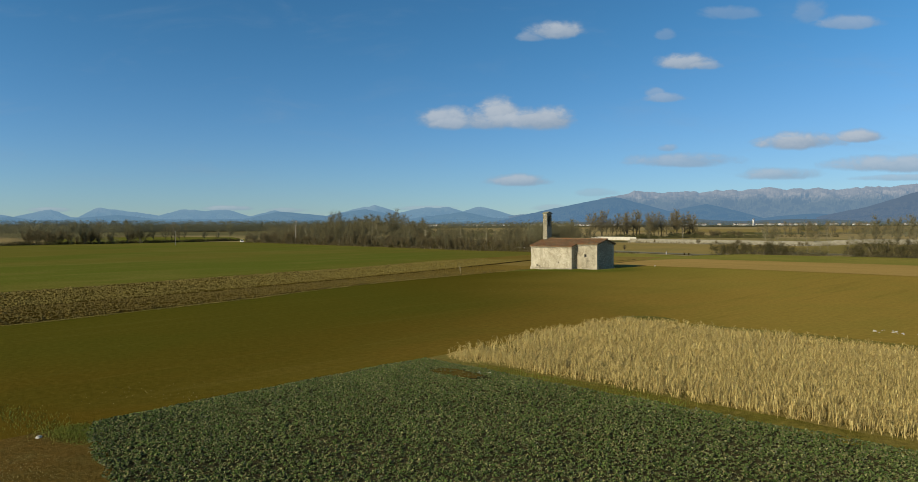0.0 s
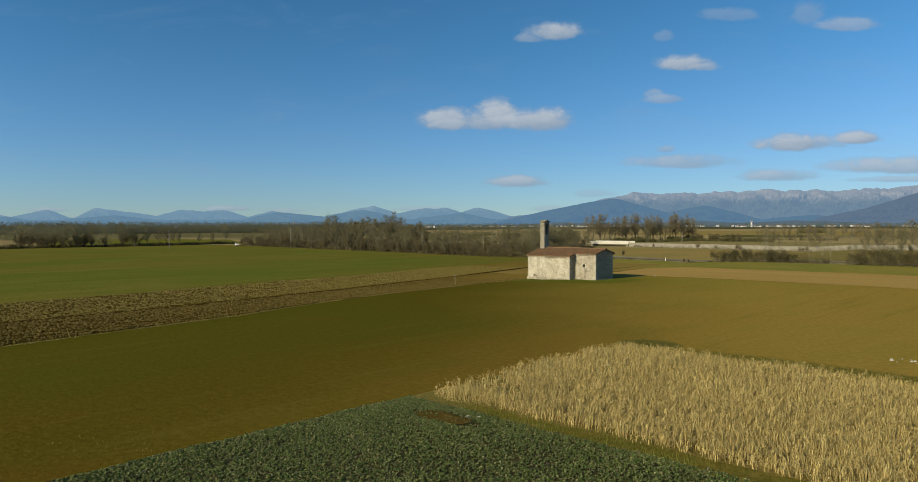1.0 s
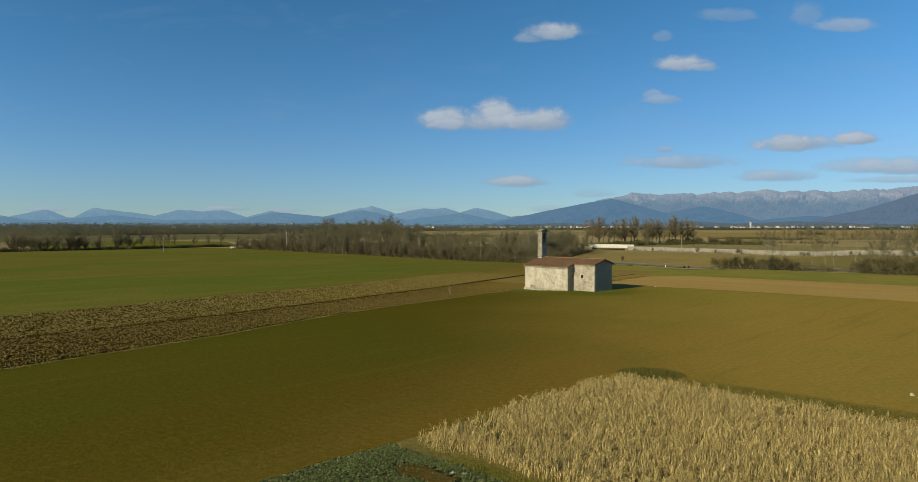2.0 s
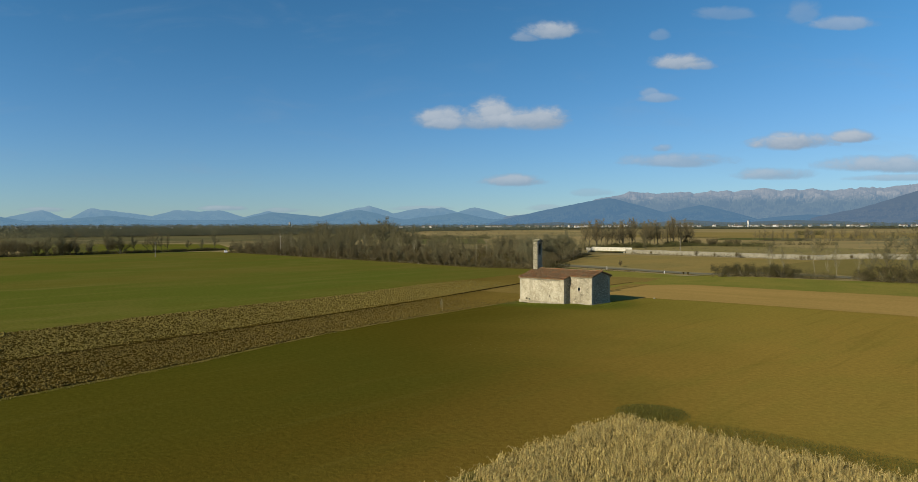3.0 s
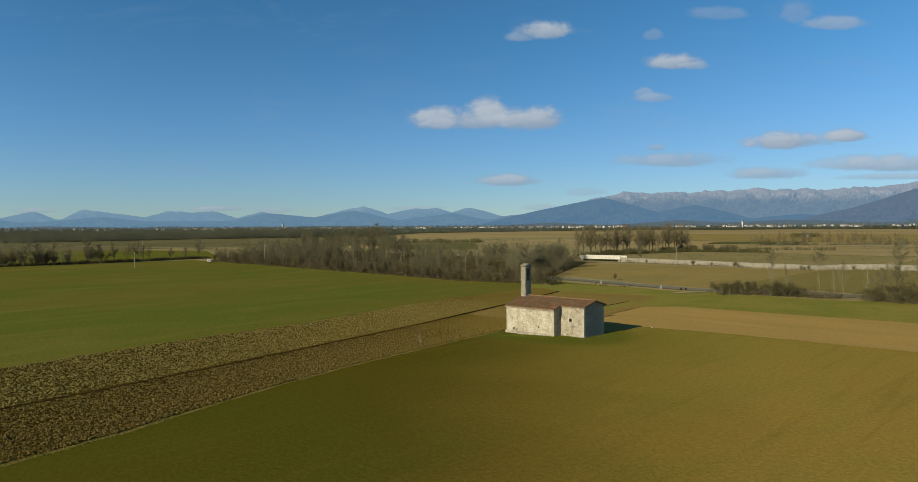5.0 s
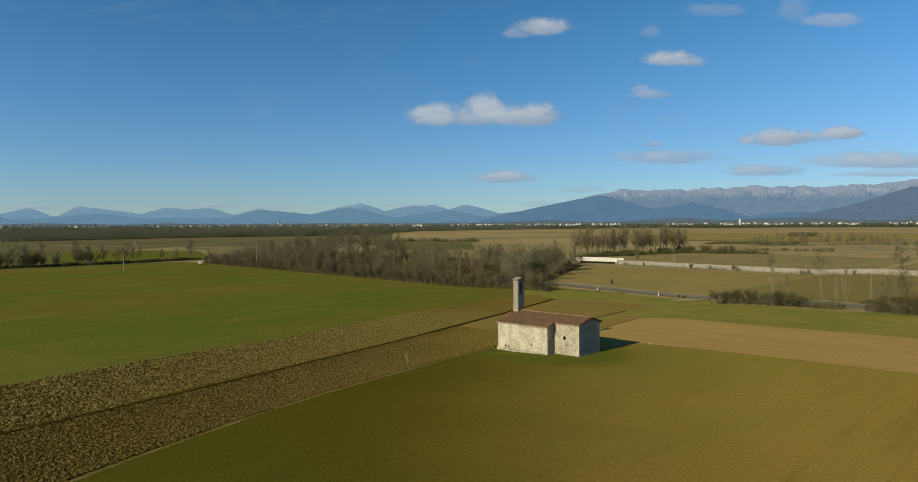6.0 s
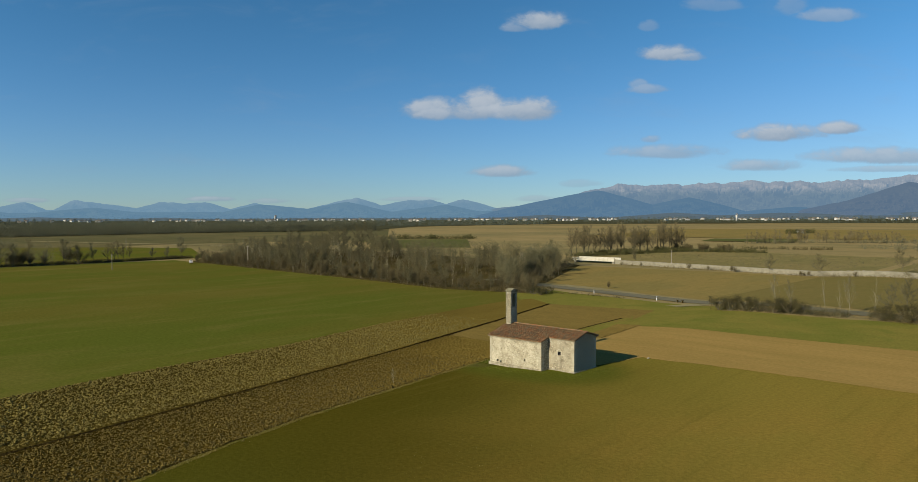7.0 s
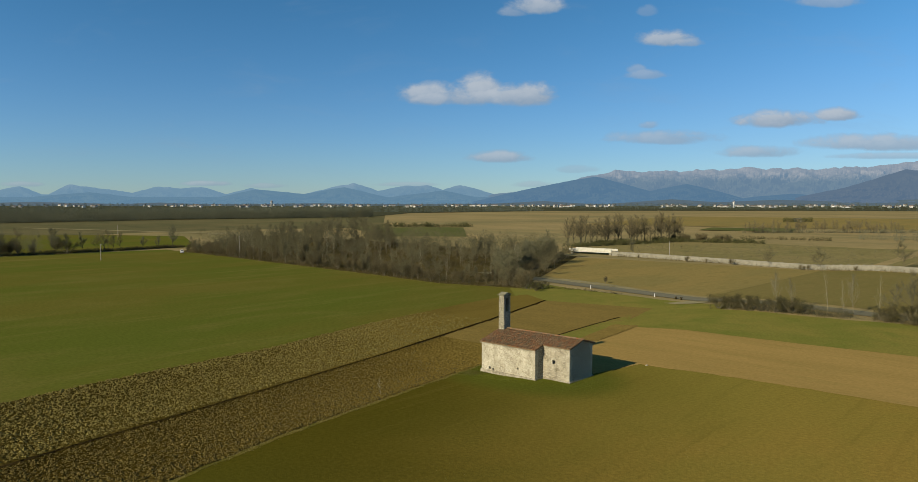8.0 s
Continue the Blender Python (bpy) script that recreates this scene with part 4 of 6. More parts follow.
    w.box(-2.72, -2.60, -0.028, 0.05, 0.25, 1.45), w.box(-2.04, -1.92, -0.028, 0.05, 0.25, 1.45), w.box(-2.72, -1.92, -0.030, 0.05, 1.45, 1.6)
    part("blocked_doorway", w.mesh("blocked_doorway", M_MORTAR), ch, "stone outline of a walled-up opening")

    plinth = Soup()
    plinth.box(X0 - 0.14, XM + 0.14, S0 - 0.14, N0 + 0.14, -0.25, 0.16)
    plinth.box(XM, X1 + 0.16, S1 - 0.16, N1 + 0.16, -0.25, 0.13)
    part("plinth", plinth.mesh("plinth", M_MORTAR), ch, "low pale footing")

    roof = part("roof", roof_slab(X0 - 0.18, XM + 0.22, S0 - 0.28, N0 + 0.28).mesh("roof", M_TILE), ch, "sagging roof of weathered red clay tiles")
    choir_roof = part("choir_roof", roof_slab(XM + 0.23, X1 + 0.28, S1 - 0.26, N1 + 0.26).mesh("choir_roof", M_TILE), ch)
    for ye in (S0 - 0.30, N0 + 0.30):
        tagged(part("roof_tiles", tiles(X0 - 0.2, XM + 0.24, ye, rng).mesh("roof_tiles", M_TILE), roof), kind="stuff")
    for ye in (S1 - 0.28, N1 + 0.28):
        tagged(part("roof_tiles", tiles(XM + 0.25, X1 + 0.30, ye, rng).mesh("roof_tiles", M_TILE), choir_roof), kind="stuff")
    cap = Soup()
    x = X0 + 1.0
    while x < X1 + 0.2:
        z = RIDGE_Z + 0.12 + rng.uniform(-0.015, 0.025)
        pts = [(-0.16, -0.03), (-0.09, 0.075), (0.0, 0.11), (0.09, 0.075), (0.16, -0.03)]
        k = len(cap.v)
        cap.v += [(x, RIDGE_Y + q[0], z + q[1]) for q in pts] + [(x + 0.44, RIDGE_Y + q[0] * 0.9, z + q[1] - 0.01) for q in pts]
        cap.f += [(k + i, k + 5 + i, k + 6 + i, k + 1 + i) for i in range(4)]
        x += 0.40
    part("ridge_tiles", cap.mesh("ridge_tiles", M_TILE), roof)
    for x0, x1, ye in ((X0 - 0.1, XM + 0.15, S0 - 0.16), (X0 - 0.1, XM + 0.15, N0 + 0.16), (XM + 0.25, X1 + 0.2, S1 - 0.14), (XM + 0.25, X1 + 0.2, N1 + 0.14)):
        z = roof_z(ye) - 0.07
        fascia = Soup()
        fascia.box(x0, x1, ye - 0.06, ye + 0.06, z - 0.14, z)
        part("cornice", fascia.mesh("cornice", M_MORTAR), ch, "thin stone eaves course")

    # bell gable over the facade
    bx0, bx1, by0, by1, bz0, bz1 = X0 + 0.02, X0 + 0.90, 1.93, 3.37, 4.75, 9.78
    oy0, oy1, oz0, oz1 = 2.37, 2.93, 7.55, 9.15
    bg = Soup()
    bg.box(bx0, bx1, by0, oy0, bz0, bz1), bg.box(bx0, bx1, oy1, by1, bz0, bz1)
    bg.box(bx0, bx1, oy0, oy1, bz0, oz0)
    # round-headed opening
    r, cy = (oy1 - oy0) / 2, (oy0 + oy1) / 2
    arc = [(cy - r * math.cos(math.pi * i / 8), oz1 + r * math.sin(math.pi * i / 8)) for i in range(9)]
    for x, turn in ((bx0, 1), (bx1, -1)):
        for i in range(8):
            q = [(x, arc[i][0], arc[i][1]), (x, arc[i][0], bz1), (x, arc[i + 1][0], bz1), (x, arc[i + 1][0], arc[i + 1][1])]
            bg.face(*(q if turn < 0 else q[::-1]))
    for i in range(8):
        bg.face((bx0, *arc[i]), (bx1, *arc[i]), (bx1, *arc[i + 1]), (bx0, *arc[i + 1]))
    bell = part("bell_gable", bg.mesh("bell_gable", M_DARKMORTAR), ch, "tall narrow stone bell gable with an arched opening")
    hole = [(oy0 - by0 - 0.02, oy1 - by0 + 0.02, oz0 - bz0, oz1 + r - bz0)]
    stones("stonework", rubble((bx1, by0, bz0), (0, 1, 0), (0, 0, 1), (1, 0, 0), by1 - by0, lambda a: bz1 - bz0, rng, 1.0, hole, 0.2).mesh("stonework", M_STONE), bell)
    stones("stonework", rubble((bx0, by0, bz0), (1, 0, 0), (0, 0, 1), (0, -1, 0), bx1 - bx0, lambda a: bz1 - bz0, rng, 0.9, (), 0.2).mesh("stonework", M_STONE), bell)
    stones("stonework", rubble((bx0, by1, bz0), (0, -1, 0), (0, 0, 1), (-1, 0, 0), by1 - by0, lambda a: bz1 - bz0, rng, 1.0, hole, 0.2).mesh("stonework", M_STONE), bell)
    c = Soup()
    ym = (by0 + by1) / 2
    prof = [(by0 - 0.14, bz1), (ym, bz1 + 0.30), (by1 + 0.14, bz1), (by1 + 0.14, bz1 + 0.09), (ym, bz1 + 0.41), (by0 - 0.14, bz1 + 0.09)]
    a, b = [(bx0 - 0.12, *q) for q in prof], [(bx1 + 0.12, *q) for q in prof]
    c.face(a[0], a[5], a[4], a[1]), c.face(a[1], a[4], a[3], a[2]), c.face(b[0], b[1], b[4], b[5]), c.face(b[1], b[2], b[3], b[4])
    for i in range(6):
        j = (i + 1) % 6
        c.face(a[i], a[j], b[j], b[i])
    gb = Soup()
    tri = [(by0, bz1 - 0.02), (by1, bz1 - 0.02), (ym, bz1 + 0.30)]
    gb.face(*[(bx1 - 0.01, *q) for q in tri]), gb.face(*[(bx0 + 0.01, *q) for q in reversed(tri)])
    for i in range(3):
        gb.f.append((i, (i + 1) % 3, 5 - (i + 1) % 3, 5 - i))
    part("pediment", gb.mesh("pediment", M_MORTAR), bell)
    part("cap", c.mesh("cap", M_MOSSSTONE), bell, "mossy stone saddle cap")
    return ch


build_chapel()


# ---------------------------------------------------------------- trees
def grow(s, tw, rng, p, d, length, r, level, top, twig, spread, droop):
    """A branch that bends upward, throws side limbs, and ends in bare twigs."""
    n = 7 if level == 0 else 3
    for i in range(n):
        q = p + d * (length / n)
        r2 = r * (0.80 if level else 0.82)
        s.tube(p, q, r, r2, 5 if level == 0 else 3)
        p, r = q, r2
        d = (d + Vector((rng.uniform(-1, 1), rng.uniform(-1, 1), rng.uniform(-0.2, 0.6))) * (0.20 if level else 0.11)).normalized()
        if level == 0:
            kids, reach = (3 if i >= 1 else 0), 0.42 * (1.12 - i / n) * rng.uniform(0.6, 1.25)
        else:
            kids, reach = (2 if level == 1 else 1), rng.uniform(0.42, 0.66)
        for _ in range(kids):
            if level < top:
                w = rng.uniform(0, 2 * math.pi)
                side = Vector((math.cos(w), math.sin(w), rng.uniform(-0.15, 0.5)))
                e = (d * (1 - spread) + side * spread).normalized()
                grow(s, tw, rng, p.copy(), e, length * reach, max(0.010, r * 0.5), level + 1, top, twig, spread, droop)
        if level >= 1:
            for _ in range(max(1, round(twig * length / 1.5))):
                e = (d * 0.7 + Vector((rng.uniform(-0.7, 0.7), rng.uniform(-0.7, 0.7), rng.uniform(0.0 - droop, 1.3)))).normalized()
                a = p - d * rng.uniform(0, length / n)
                b = a + e * rng.uniform(0.6, 1.9)
                o = e.cross(Vector((rng.uniform(-1, 1), rng.uniform(-1, 1), 0.3))).normalized() * rng.uniform(0.009, 0.019)
                tw.face(a - o, a + o, b)


def bare_tree(name, h, seed, bark, twigmat, spread=0.55, twig=3, top=3, stems=1, thick=0.02, droop=0.0):
    rng = random.Random(seed)
    s, tw = Soup(), Soup()
    for k in range(stems):
        lean = Vector((rng.uniform(-1, 1), rng.uniform(-1, 1), 0)) * (0.05 if stems == 1 else 0.35)
        base = Vector((rng.uniform(-1, 1), rng.uniform(-1, 1), 0)) * (0 if stems == 1 else 0.5)
        base.z = -0.3
        grow(s, tw, rng, base, (Vector((0, 0, 1)) + lean).normalized(), h * rng.uniform(0.85, 1.0), h * thick, 0, top, twig, spread, droop)
    trunk = s.mesh(name + "_limbs", bark)
    crown = tw.mesh(name + "_twigs", twigmat)
    return trunk, crown


def leafy_bush(name, h, seed, leaf, count=700):
    """An evergreen bush: a few stems and many small leaf clumps with gaps."""
    rng = random.Random(seed)
    s, lf = Soup(), Soup()
    lobes = [(Vector((rng.uniform(-0.65, 0.65) * h, rng.uniform(-0.65, 0.65) * h, rng.uniform(0.25, 0.8) * h)), rng.uniform(0.14, 0.32) * h) for _ in range(9)]
    for c, r in lobes:
        s.tube((0, 0, -0.2), c, 0.03 * h, 0.012 * h, 4)
    for i in range(count):
        c, r = rng.choice(lobes)
        w = Vector((rng.gauss(0, 1), rng.gauss(0, 1), rng.gauss(0, 1))).normalized()
        p = c + w * r * rng.uniform(0.35, 1.3)
        p.z = max(0.05, p.z)
        a = Vector((rng.gauss(0, 1), rng.gauss(0, 1), rng.gauss(0, 1))).normalized() * rng.uniform(0.03, 0.075)
        b = a.cross(w).normalized() * a.length * 0.7
        lf.face(p - a, p + b, p + a, p - b)
    return s.mesh(name + "_stems", M_BARK), lf.mesh(name + "_leaves", leaf)


def plant(name, meshes, x, y, scale, turn, label, category, group, tall=1.0, parts=("trunk", "crown"), lift=0.0):
    """A tree as a thing: an empty at its foot with trunk and crown."""
    ob = tagged(new(name), label, category, group)
    ob.matrix_basis = Matrix.LocRotScale((x, y, gz(x, y) + lift), Euler((0, 0, turn)), (scale, scale, scale * tall))
    for nm, me in zip(parts, meshes):
        part(nm, me, ob)
    return ob


TREES = [bare_tree("bare_tree", 10, 11 + i, M_BARK, M_TWIG, 0.52 + 0.05 * (i % 3), 6, 2, 1, 0.010) for i in range(6)]
POPLARS = [bare_tree("poplar", 13, 31 + i, M_BARKDARK, M_TWIGDARK, 0.52, 5, 2, 1, 0.014) for i in range(4)]
DARKTREES = [bare_tree("dark_tree", 10, 131 + i, M_BARKDARK, M_TWIGOLIVE, 0.56, 8, 2, 1, 0.014) for i in range(4)]
SHRUBS = [bare_tree("shrub", 4.2, 51 + i, M_BARK, M_TWIGRED, 0.45, 7, 1, 5, 0.008) for i in range(5)]
BIRCHES = [bare_tree("pale_tree", 9, 71 + i, M_PALEBARK, M_TWIG, 0.30, 1, 1 + i % 2, 1, 0.0075) for i in range(3)]
BUSHES = [leafy_bush("bush", 3.0, 91 + i, M_BUSH, 3400) for i in range(4)]
IVYTREE = bare_tree("ivy_tree", 9, 99, M_BARK, M_TWIG, 0.5, 5, 2)


def wood():
    rng = random.Random(21)
    back = [(-118, 182), (-170, 190), (-250, 196), (-330, 200), (-395, 190)]
    A, B = along(WOOD_FRONT, 100), along(back, 100)
    # dense brushy front, then trees behind
    for i in range(380):
        front = i < 90
        k = rng.randrange(100)
        u = rng.uniform(0.0, 0.07) if front else rng.uniform(0.03, 1.0) ** 1.25
        p = A[k].lerp(B[k], u)
        x, y = p.x + rng.uniform(-1.5, 1.5), p.y + rng.uniform(-1, 1.5)
        if front and rng.random() < 0.75 or rng.random() < 0.30:
            plant("shrub", rng.choice(SHRUBS), x, y, rng.uniform(0.6, 1.15), rng.uniform(0, 6.3), "leafless brown shrub in the riverside wood", "shrub", "wood shrubs", rng.uniform(0.8, 1.2), ("stem", "crown"))
        else:
            tall = rng.uniform(0.42, 0.74) * (1.0 + 0.95 * math.exp(-((k - 60) / 13) ** 2)) * (0.8 + 0.35 * min(1.0, u * 3))
            plant("bare_tree", rng.choice(TREES), x, y, tall, rng.uniform(0, 6.3), "leafless grey-brown tree in the riverside wood", "tree", "wood trees", rng.uniform(0.9, 1.2))
    # taller trees along the stream, at the end of the wood that faces the bridge
    for i in range(46):
        u = rng.random() ** 0.8
        plant("bare_tree", rng.choice(DARKTREES), -81 - 44 * u + rng.uniform(-7, 1), 86 + 94 * u + rng.uniform(-3, 3), rng.uniform(0.5, 0.95), rng.uniform(0, 6.3), "leafless dark tree along the stream", "tree", "stream trees", rng.uniform(0.9, 1.2))
    for k in range(26):
        p = A[rng.randrange(100)].lerp(B[rng.randrange(100)], rng.uniform(0.05, 0.6))
        plant("pale_tree", rng.choice(BIRCHES), p.x, p.y, rng.uniform(0.7, 1.1), rng.uniform(0, 6), "slender pale-barked bare tree", "tree", "pale trees", 1.15)
    for x, y, s in ((-96, 112, 1.0), (-88, 103, 0.95), (-110, 118, 0.8)):
        plant("pale_tree", BIRCHES[0], x, y, s * 1.05, rng.uniform(0, 6), "slender pale-barked bare tree", "tree", "pale trees", 1.15)


def brush(name, A, B, count, hmin, hmax, seed, label, mat, blades=26, width=0.03, kind_name="thicket"):
    """A mass of bare brushwood between two lines: uncountable thin twigs."""
    rng = random.Random(seed)
    A, B = along(A, 200), along(B, 200)
    s = Soup()
    for i in range(count):
        k = rng.randrange(200)
        p = A[k].lerp(B[k], rng.random())
        h = rng.uniform(hmin, hmax) * (0.75 + 0.6 * noise.noise((p.x * 0.06, p.y * 0.06, seed)))
        base = Vector((p.x + rng.uniform(-1, 1), p.y + rng.uniform(-1, 1), gz(p.x, p.y) - 0.1))
        for j in range(blades):
            w = rng.uniform(0, 2 * math.pi)
            out = Vector((math.cos(w), math.sin(w), 0))
            z0 = rng.random() ** 1.2 * 0.78 * h
            a = base + out * rng.uniform(0, 0.34) * h + Vector((0, 0, z0))
            b = a + (out * rng.uniform(0.05, 0.75) + Vector((rng.uniform(-0.4, 0.4), rng.uniform(-0.4, 0.4), rng.uniform(0.05, 0.9)))).normalized() * rng.uniform(0.18, 0.42) * h
            o = (b - a).cross(Vector((rng.uniform(-1, 1), rng.uniform(-1, 1), 0.2))).normalized() * width * rng.uniform(0.6, 1.5) * (0.6 + h / 6)
            s.face(a - o, a + o, b)
    return tagged(new(name, s.mesh(name, mat)), label, kind_name, kind="stuff")


wood()
FRONT2 = [(-73, 90), (-98, 86), (-140, 90), (-211, 95), (-272, 98)]
BACK = [(-116, 176), (-170, 188), (-250, 194), (-330, 198), (-390, 188)]
brush("thicket", WOOD_FRONT, FRONT2, 650, 1.6, 3.6, 3, "dense leafless thicket along the edge of the wood", M_TWIGRED, 26, 0.030)
brush("thicket", WOOD_FRONT, FRONT2, 420, 1.2, 3.0, 13, "dark bramble thicket along the edge of the wood", M_BUSH, 26, 0.030)
brush("thicket", FRONT2, BACK, 850, 1.8, 4.6, 4, "brown-grey undergrowth inside the bare wood", M_TWIGRED, 24, 0.040)
brush("thicket", FRONT2, BACK, 700, 1.2, 3.6, 14, "dark undergrowth inside the bare wood", M_BUSH, 24, 0.045)
brush("thicket", [(-70, 82), (-90, 112), (-104, 145), (-116, 174)], [(-77, 80), (-97, 112), (-114, 150), (-130, 180)], 420, 2.0, 5.0, 5, "dark leafless thicket at the field edge", M_TWIGDARK, 26, 0.04)
brush("ditch_brush", [(-68, 82.5), (-54, 87.5), (-42, 87)], [(-69, 84.5), (-54, 89), (-42, 88)], 150, 0.4, 1.2, 6, "low dark brush in the roadside ditch", M_BUSH, 20, 0.03, "brush")
brush("wall_brush", [(-106, 197.5), (-60, 193), (-30, 189.5), (8, 184.5), (60, 177)], [(-104, 194.5), (-60, 190.5), (-30, 187), (8, 182), (60, 174.5)], 900, 0.4, 2.2, 9, "thin dry brush below the concrete wall", M_TWIGRED, 20, 0.03, "brush")


def tree_rows():
    rng = random.Random(33)
    # row west of the wheat field
    for y, s, kind in ((10, 0.9, 0), (16, 0.8, 0), (22, 0.9, 1), (29, 0.8, 0), (36, 1.0, 2), (42, 0.95, 3), (48.5, 0.75, 0), (55, 0.8, 1), (58, 0.75, 1), (60.5, 0.85, 1), (63, 0.8, 1), (66, 0.8, 1), (77, 0.85, 0), (84, 0.9, 0), (92, 1.0, 0)):
        x = -299 + rng.uniform(-2, 2)
        if kind == 3:
            plant("ivy_tree", IVYTREE, x, y, s, 1.0, "bare tree wrapped in dark ivy", "tree", "", 1.0)
            b = plant("bush", BUSHES[0], x, y, 1.7, 0.4, "dark ivy mass round a bare tree", "ivy", "", 1.1, ("stem", "leaves"))
        else:
            plant("bare_tree" if kind != 1 else "poplar", rng.choice(POPLARS if kind == 1 else DARKTREES), x, y, s * (0.85 if kind == 1 else 1.15) * rng.uniform(0.55, 1.05), rng.uniform(0, 6),
                  "leafless tree in a row beside the wheat", "tree", "west tree row", 1.1)
    for i in range(26):
        y = rng.uniform(-5, 45)
        plant("shrub", rng.choice(SHRUBS), -303 + rng.uniform(-14, 2), y, rng.uniform(0.8, 1.7), rng.uniform(0, 6), "leafless shrub beside the wheat field", "shrub", "west shrubs")
    # poplars behind the bridge
    for i in range(48):
        u = i / 47
        x, y = -158 + 22 * u + rng.uniform(-3, 3), 238 + 86 * u + rng.uniform(-4, 4)
        plant("poplar", rng.choice(POPLARS), x, y, rng.uniform(0.75, 1.12), rng.uniform(0, 6), "tall leafless poplar in a dark row", "tree", "poplar row", 1.15)
    for i in range(22):
        x, y = -140 + 32 * i / 21 + rng.uniform(-3, 3), 322 + 10 * i / 21 + rng.uniform(-6, 6)
        plant("shrub", rng.choice(SHRUBS), x, y, rng.uniform(0.6, 1.1), rng.uniform(0, 6), "leafless shrub at the scrubland edge", "shrub", "scrub shrubs")
    # thin row farther back
    for i in range(58):
        u = i / 57
        x = -146 + 84 * u + rng.uniform(-6, 6)
        y = 456 + 72 * u + rng.uniform(-14, 14)
        plant("poplar", rng.choice(POPLARS), x, y, rng.uniform(0.40, 0.78), rng.uniform(0, 6), "distant thin leafless tree", "tree", "far tree row", 1.0)
    # shrubs before the concrete wall
    for i in range(14):
        u = rng.random()
        x, y = -104 + 150 * u + rng.uniform(-1.5, 1.5), 195 - 16 * u + rng.uniform(-1.5, 0.5)
        plant("shrub", rng.choice(SHRUBS), x, y, rng.uniform(0.3, 0.55), rng.uniform(0, 6), "small leafless shrub below the concrete wall", "shrub", "wall shrubs")
    for x, y, s in ((-22, 186, 0.8), (-40, 189, 0.7), (0, 200, 1.0), (5, 203, 1.05), (14, 196, 0.9), (-100, 200, 0.8)):
        plant("bare_tree", rng.choice(TREES), x, y, s, rng.uniform(0, 6), "leafless tree by the concrete wall", "tree", "wall trees")
    # hedge beside the near road
    for x, y, s in ((-12, 76, 1.15), (-9.5, 75.5, 1.2), (-6.5, 76, 1.25), (-3.5, 76.5, 1.1), (-0.5, 76, 1.25), (2.5, 77, 1.3), (4.8, 77.5, 0.9), (-8, 78, 1.2), (1, 78.5, 1.2)):
        plant("bush", rng.choice(BUSHES), x, y, s, rng.uniform(0, 6), "dark dense bush in the roadside hedge", "bush", "roadside bushes", 0.9, ("stem", "leaves"))
    for x, y, s in ((18.8, 79, 1.0), (20.8, 80, 1.25), (23, 79.5, 1.3), (25.5, 80, 1.5), (28.5, 80, 1.3), (32, 79, 1.4), (36, 79, 1.2), (-8, 79, 0.6), (12, 79.5, 0.45)):
        plant("bush", rng.choice(BUSHES), x, y, s, rng.uniform(0, 6), "dark dense bush in the roadside hedge", "bush", "roadside bushes", 0.95, ("stem", "leaves"))
    for x, y, s in ((-1.2, 79.5, 0.75), (1.6, 80, 0.65), (8.4, 80, 0.85), (11.2, 80.5, 0.7), (12.8, 81.2, 0.8), (17.2, 81, 0.85)):
        plant("pale_tree", rng.choice(BIRCHES), x, y, s, rng.uniform(0, 6), "slender pale bare sapling in the road hedge", "tree", "hedge saplings", 1.1)
    for x, y, s in ((19, 82, 0.7), (22.5, 82.5, 0.85), (27, 83, 0.9), (31, 82, 0.8), (35, 82.5, 0.95), (40, 82, 0.9)):
        plant("bare_tree", rng.choice(TREES), x, y, s, rng.uniform(0, 6), "leafless tree in the roadside hedge", "tree", "hedge trees", 1.05)
    # bushes at the tip of the wood
    for x, y, s in ((-66, 80, 1.0), (-63, 79, 0.8), (-70, 83, 1.2), (-64, 83, 0.9)):
        plant("bush", rng.choice(BUSHES), x, y, s, rng.uniform(0, 6), "dark bush at the tip of the wood", "bush", "wood tip bushes", 0.9, ("stem", "leaves"))
    for x, y, s in ((-58, 106, 0.3), (-84, 109, 0.35)):
        plant("shrub", rng.choice(SHRUBS), x, y, s * 1.6, rng.uniform(0, 6), "low bush beside the far road edge", "shrub", "road shrubs")
    x, y = -14.6, -18.5
    plant("sapling", BIRCHES[1], x, y, 0.2, 2.0, "thin leafless sapling on the field edge", "sapling", "", 1.1, ("trunk", "crown"))


tree_rows()
brush("reeds", [(4, 76), (12, 76.5), (20, 78), (40, 78), (90, 70)], [(4, 79), (12, 79.5), (20, 80.5), (40, 80), (90, 73)], 260, 1.0, 2.2, 6, "grey-green dry reeds in the roadside ditch", M_TWIG, 22, 0.03, "reeds")
brush("hedge_bottom", [(-302, -40), (-300, 30), (-298, 66), (-300, 98)], [(-307, -40), (-305, 30), (-302, 66), (-306, 100)], 1300, 1.2, 2.6, 7, "dark leafless hedge bottom below the trees", M_BUSH, 24, 0.07, "hedge")
brush("scrub_brush", [(-135, 212), (-60, 206), (20, 200), (120, 190)], [(-150, 330), (-80, 322), (20, 318), (160, 312)], 520, 1.0, 3.0, 8, "dry tall weeds on the scrubland", M_TWIG, 18, 0.05, "scrub")
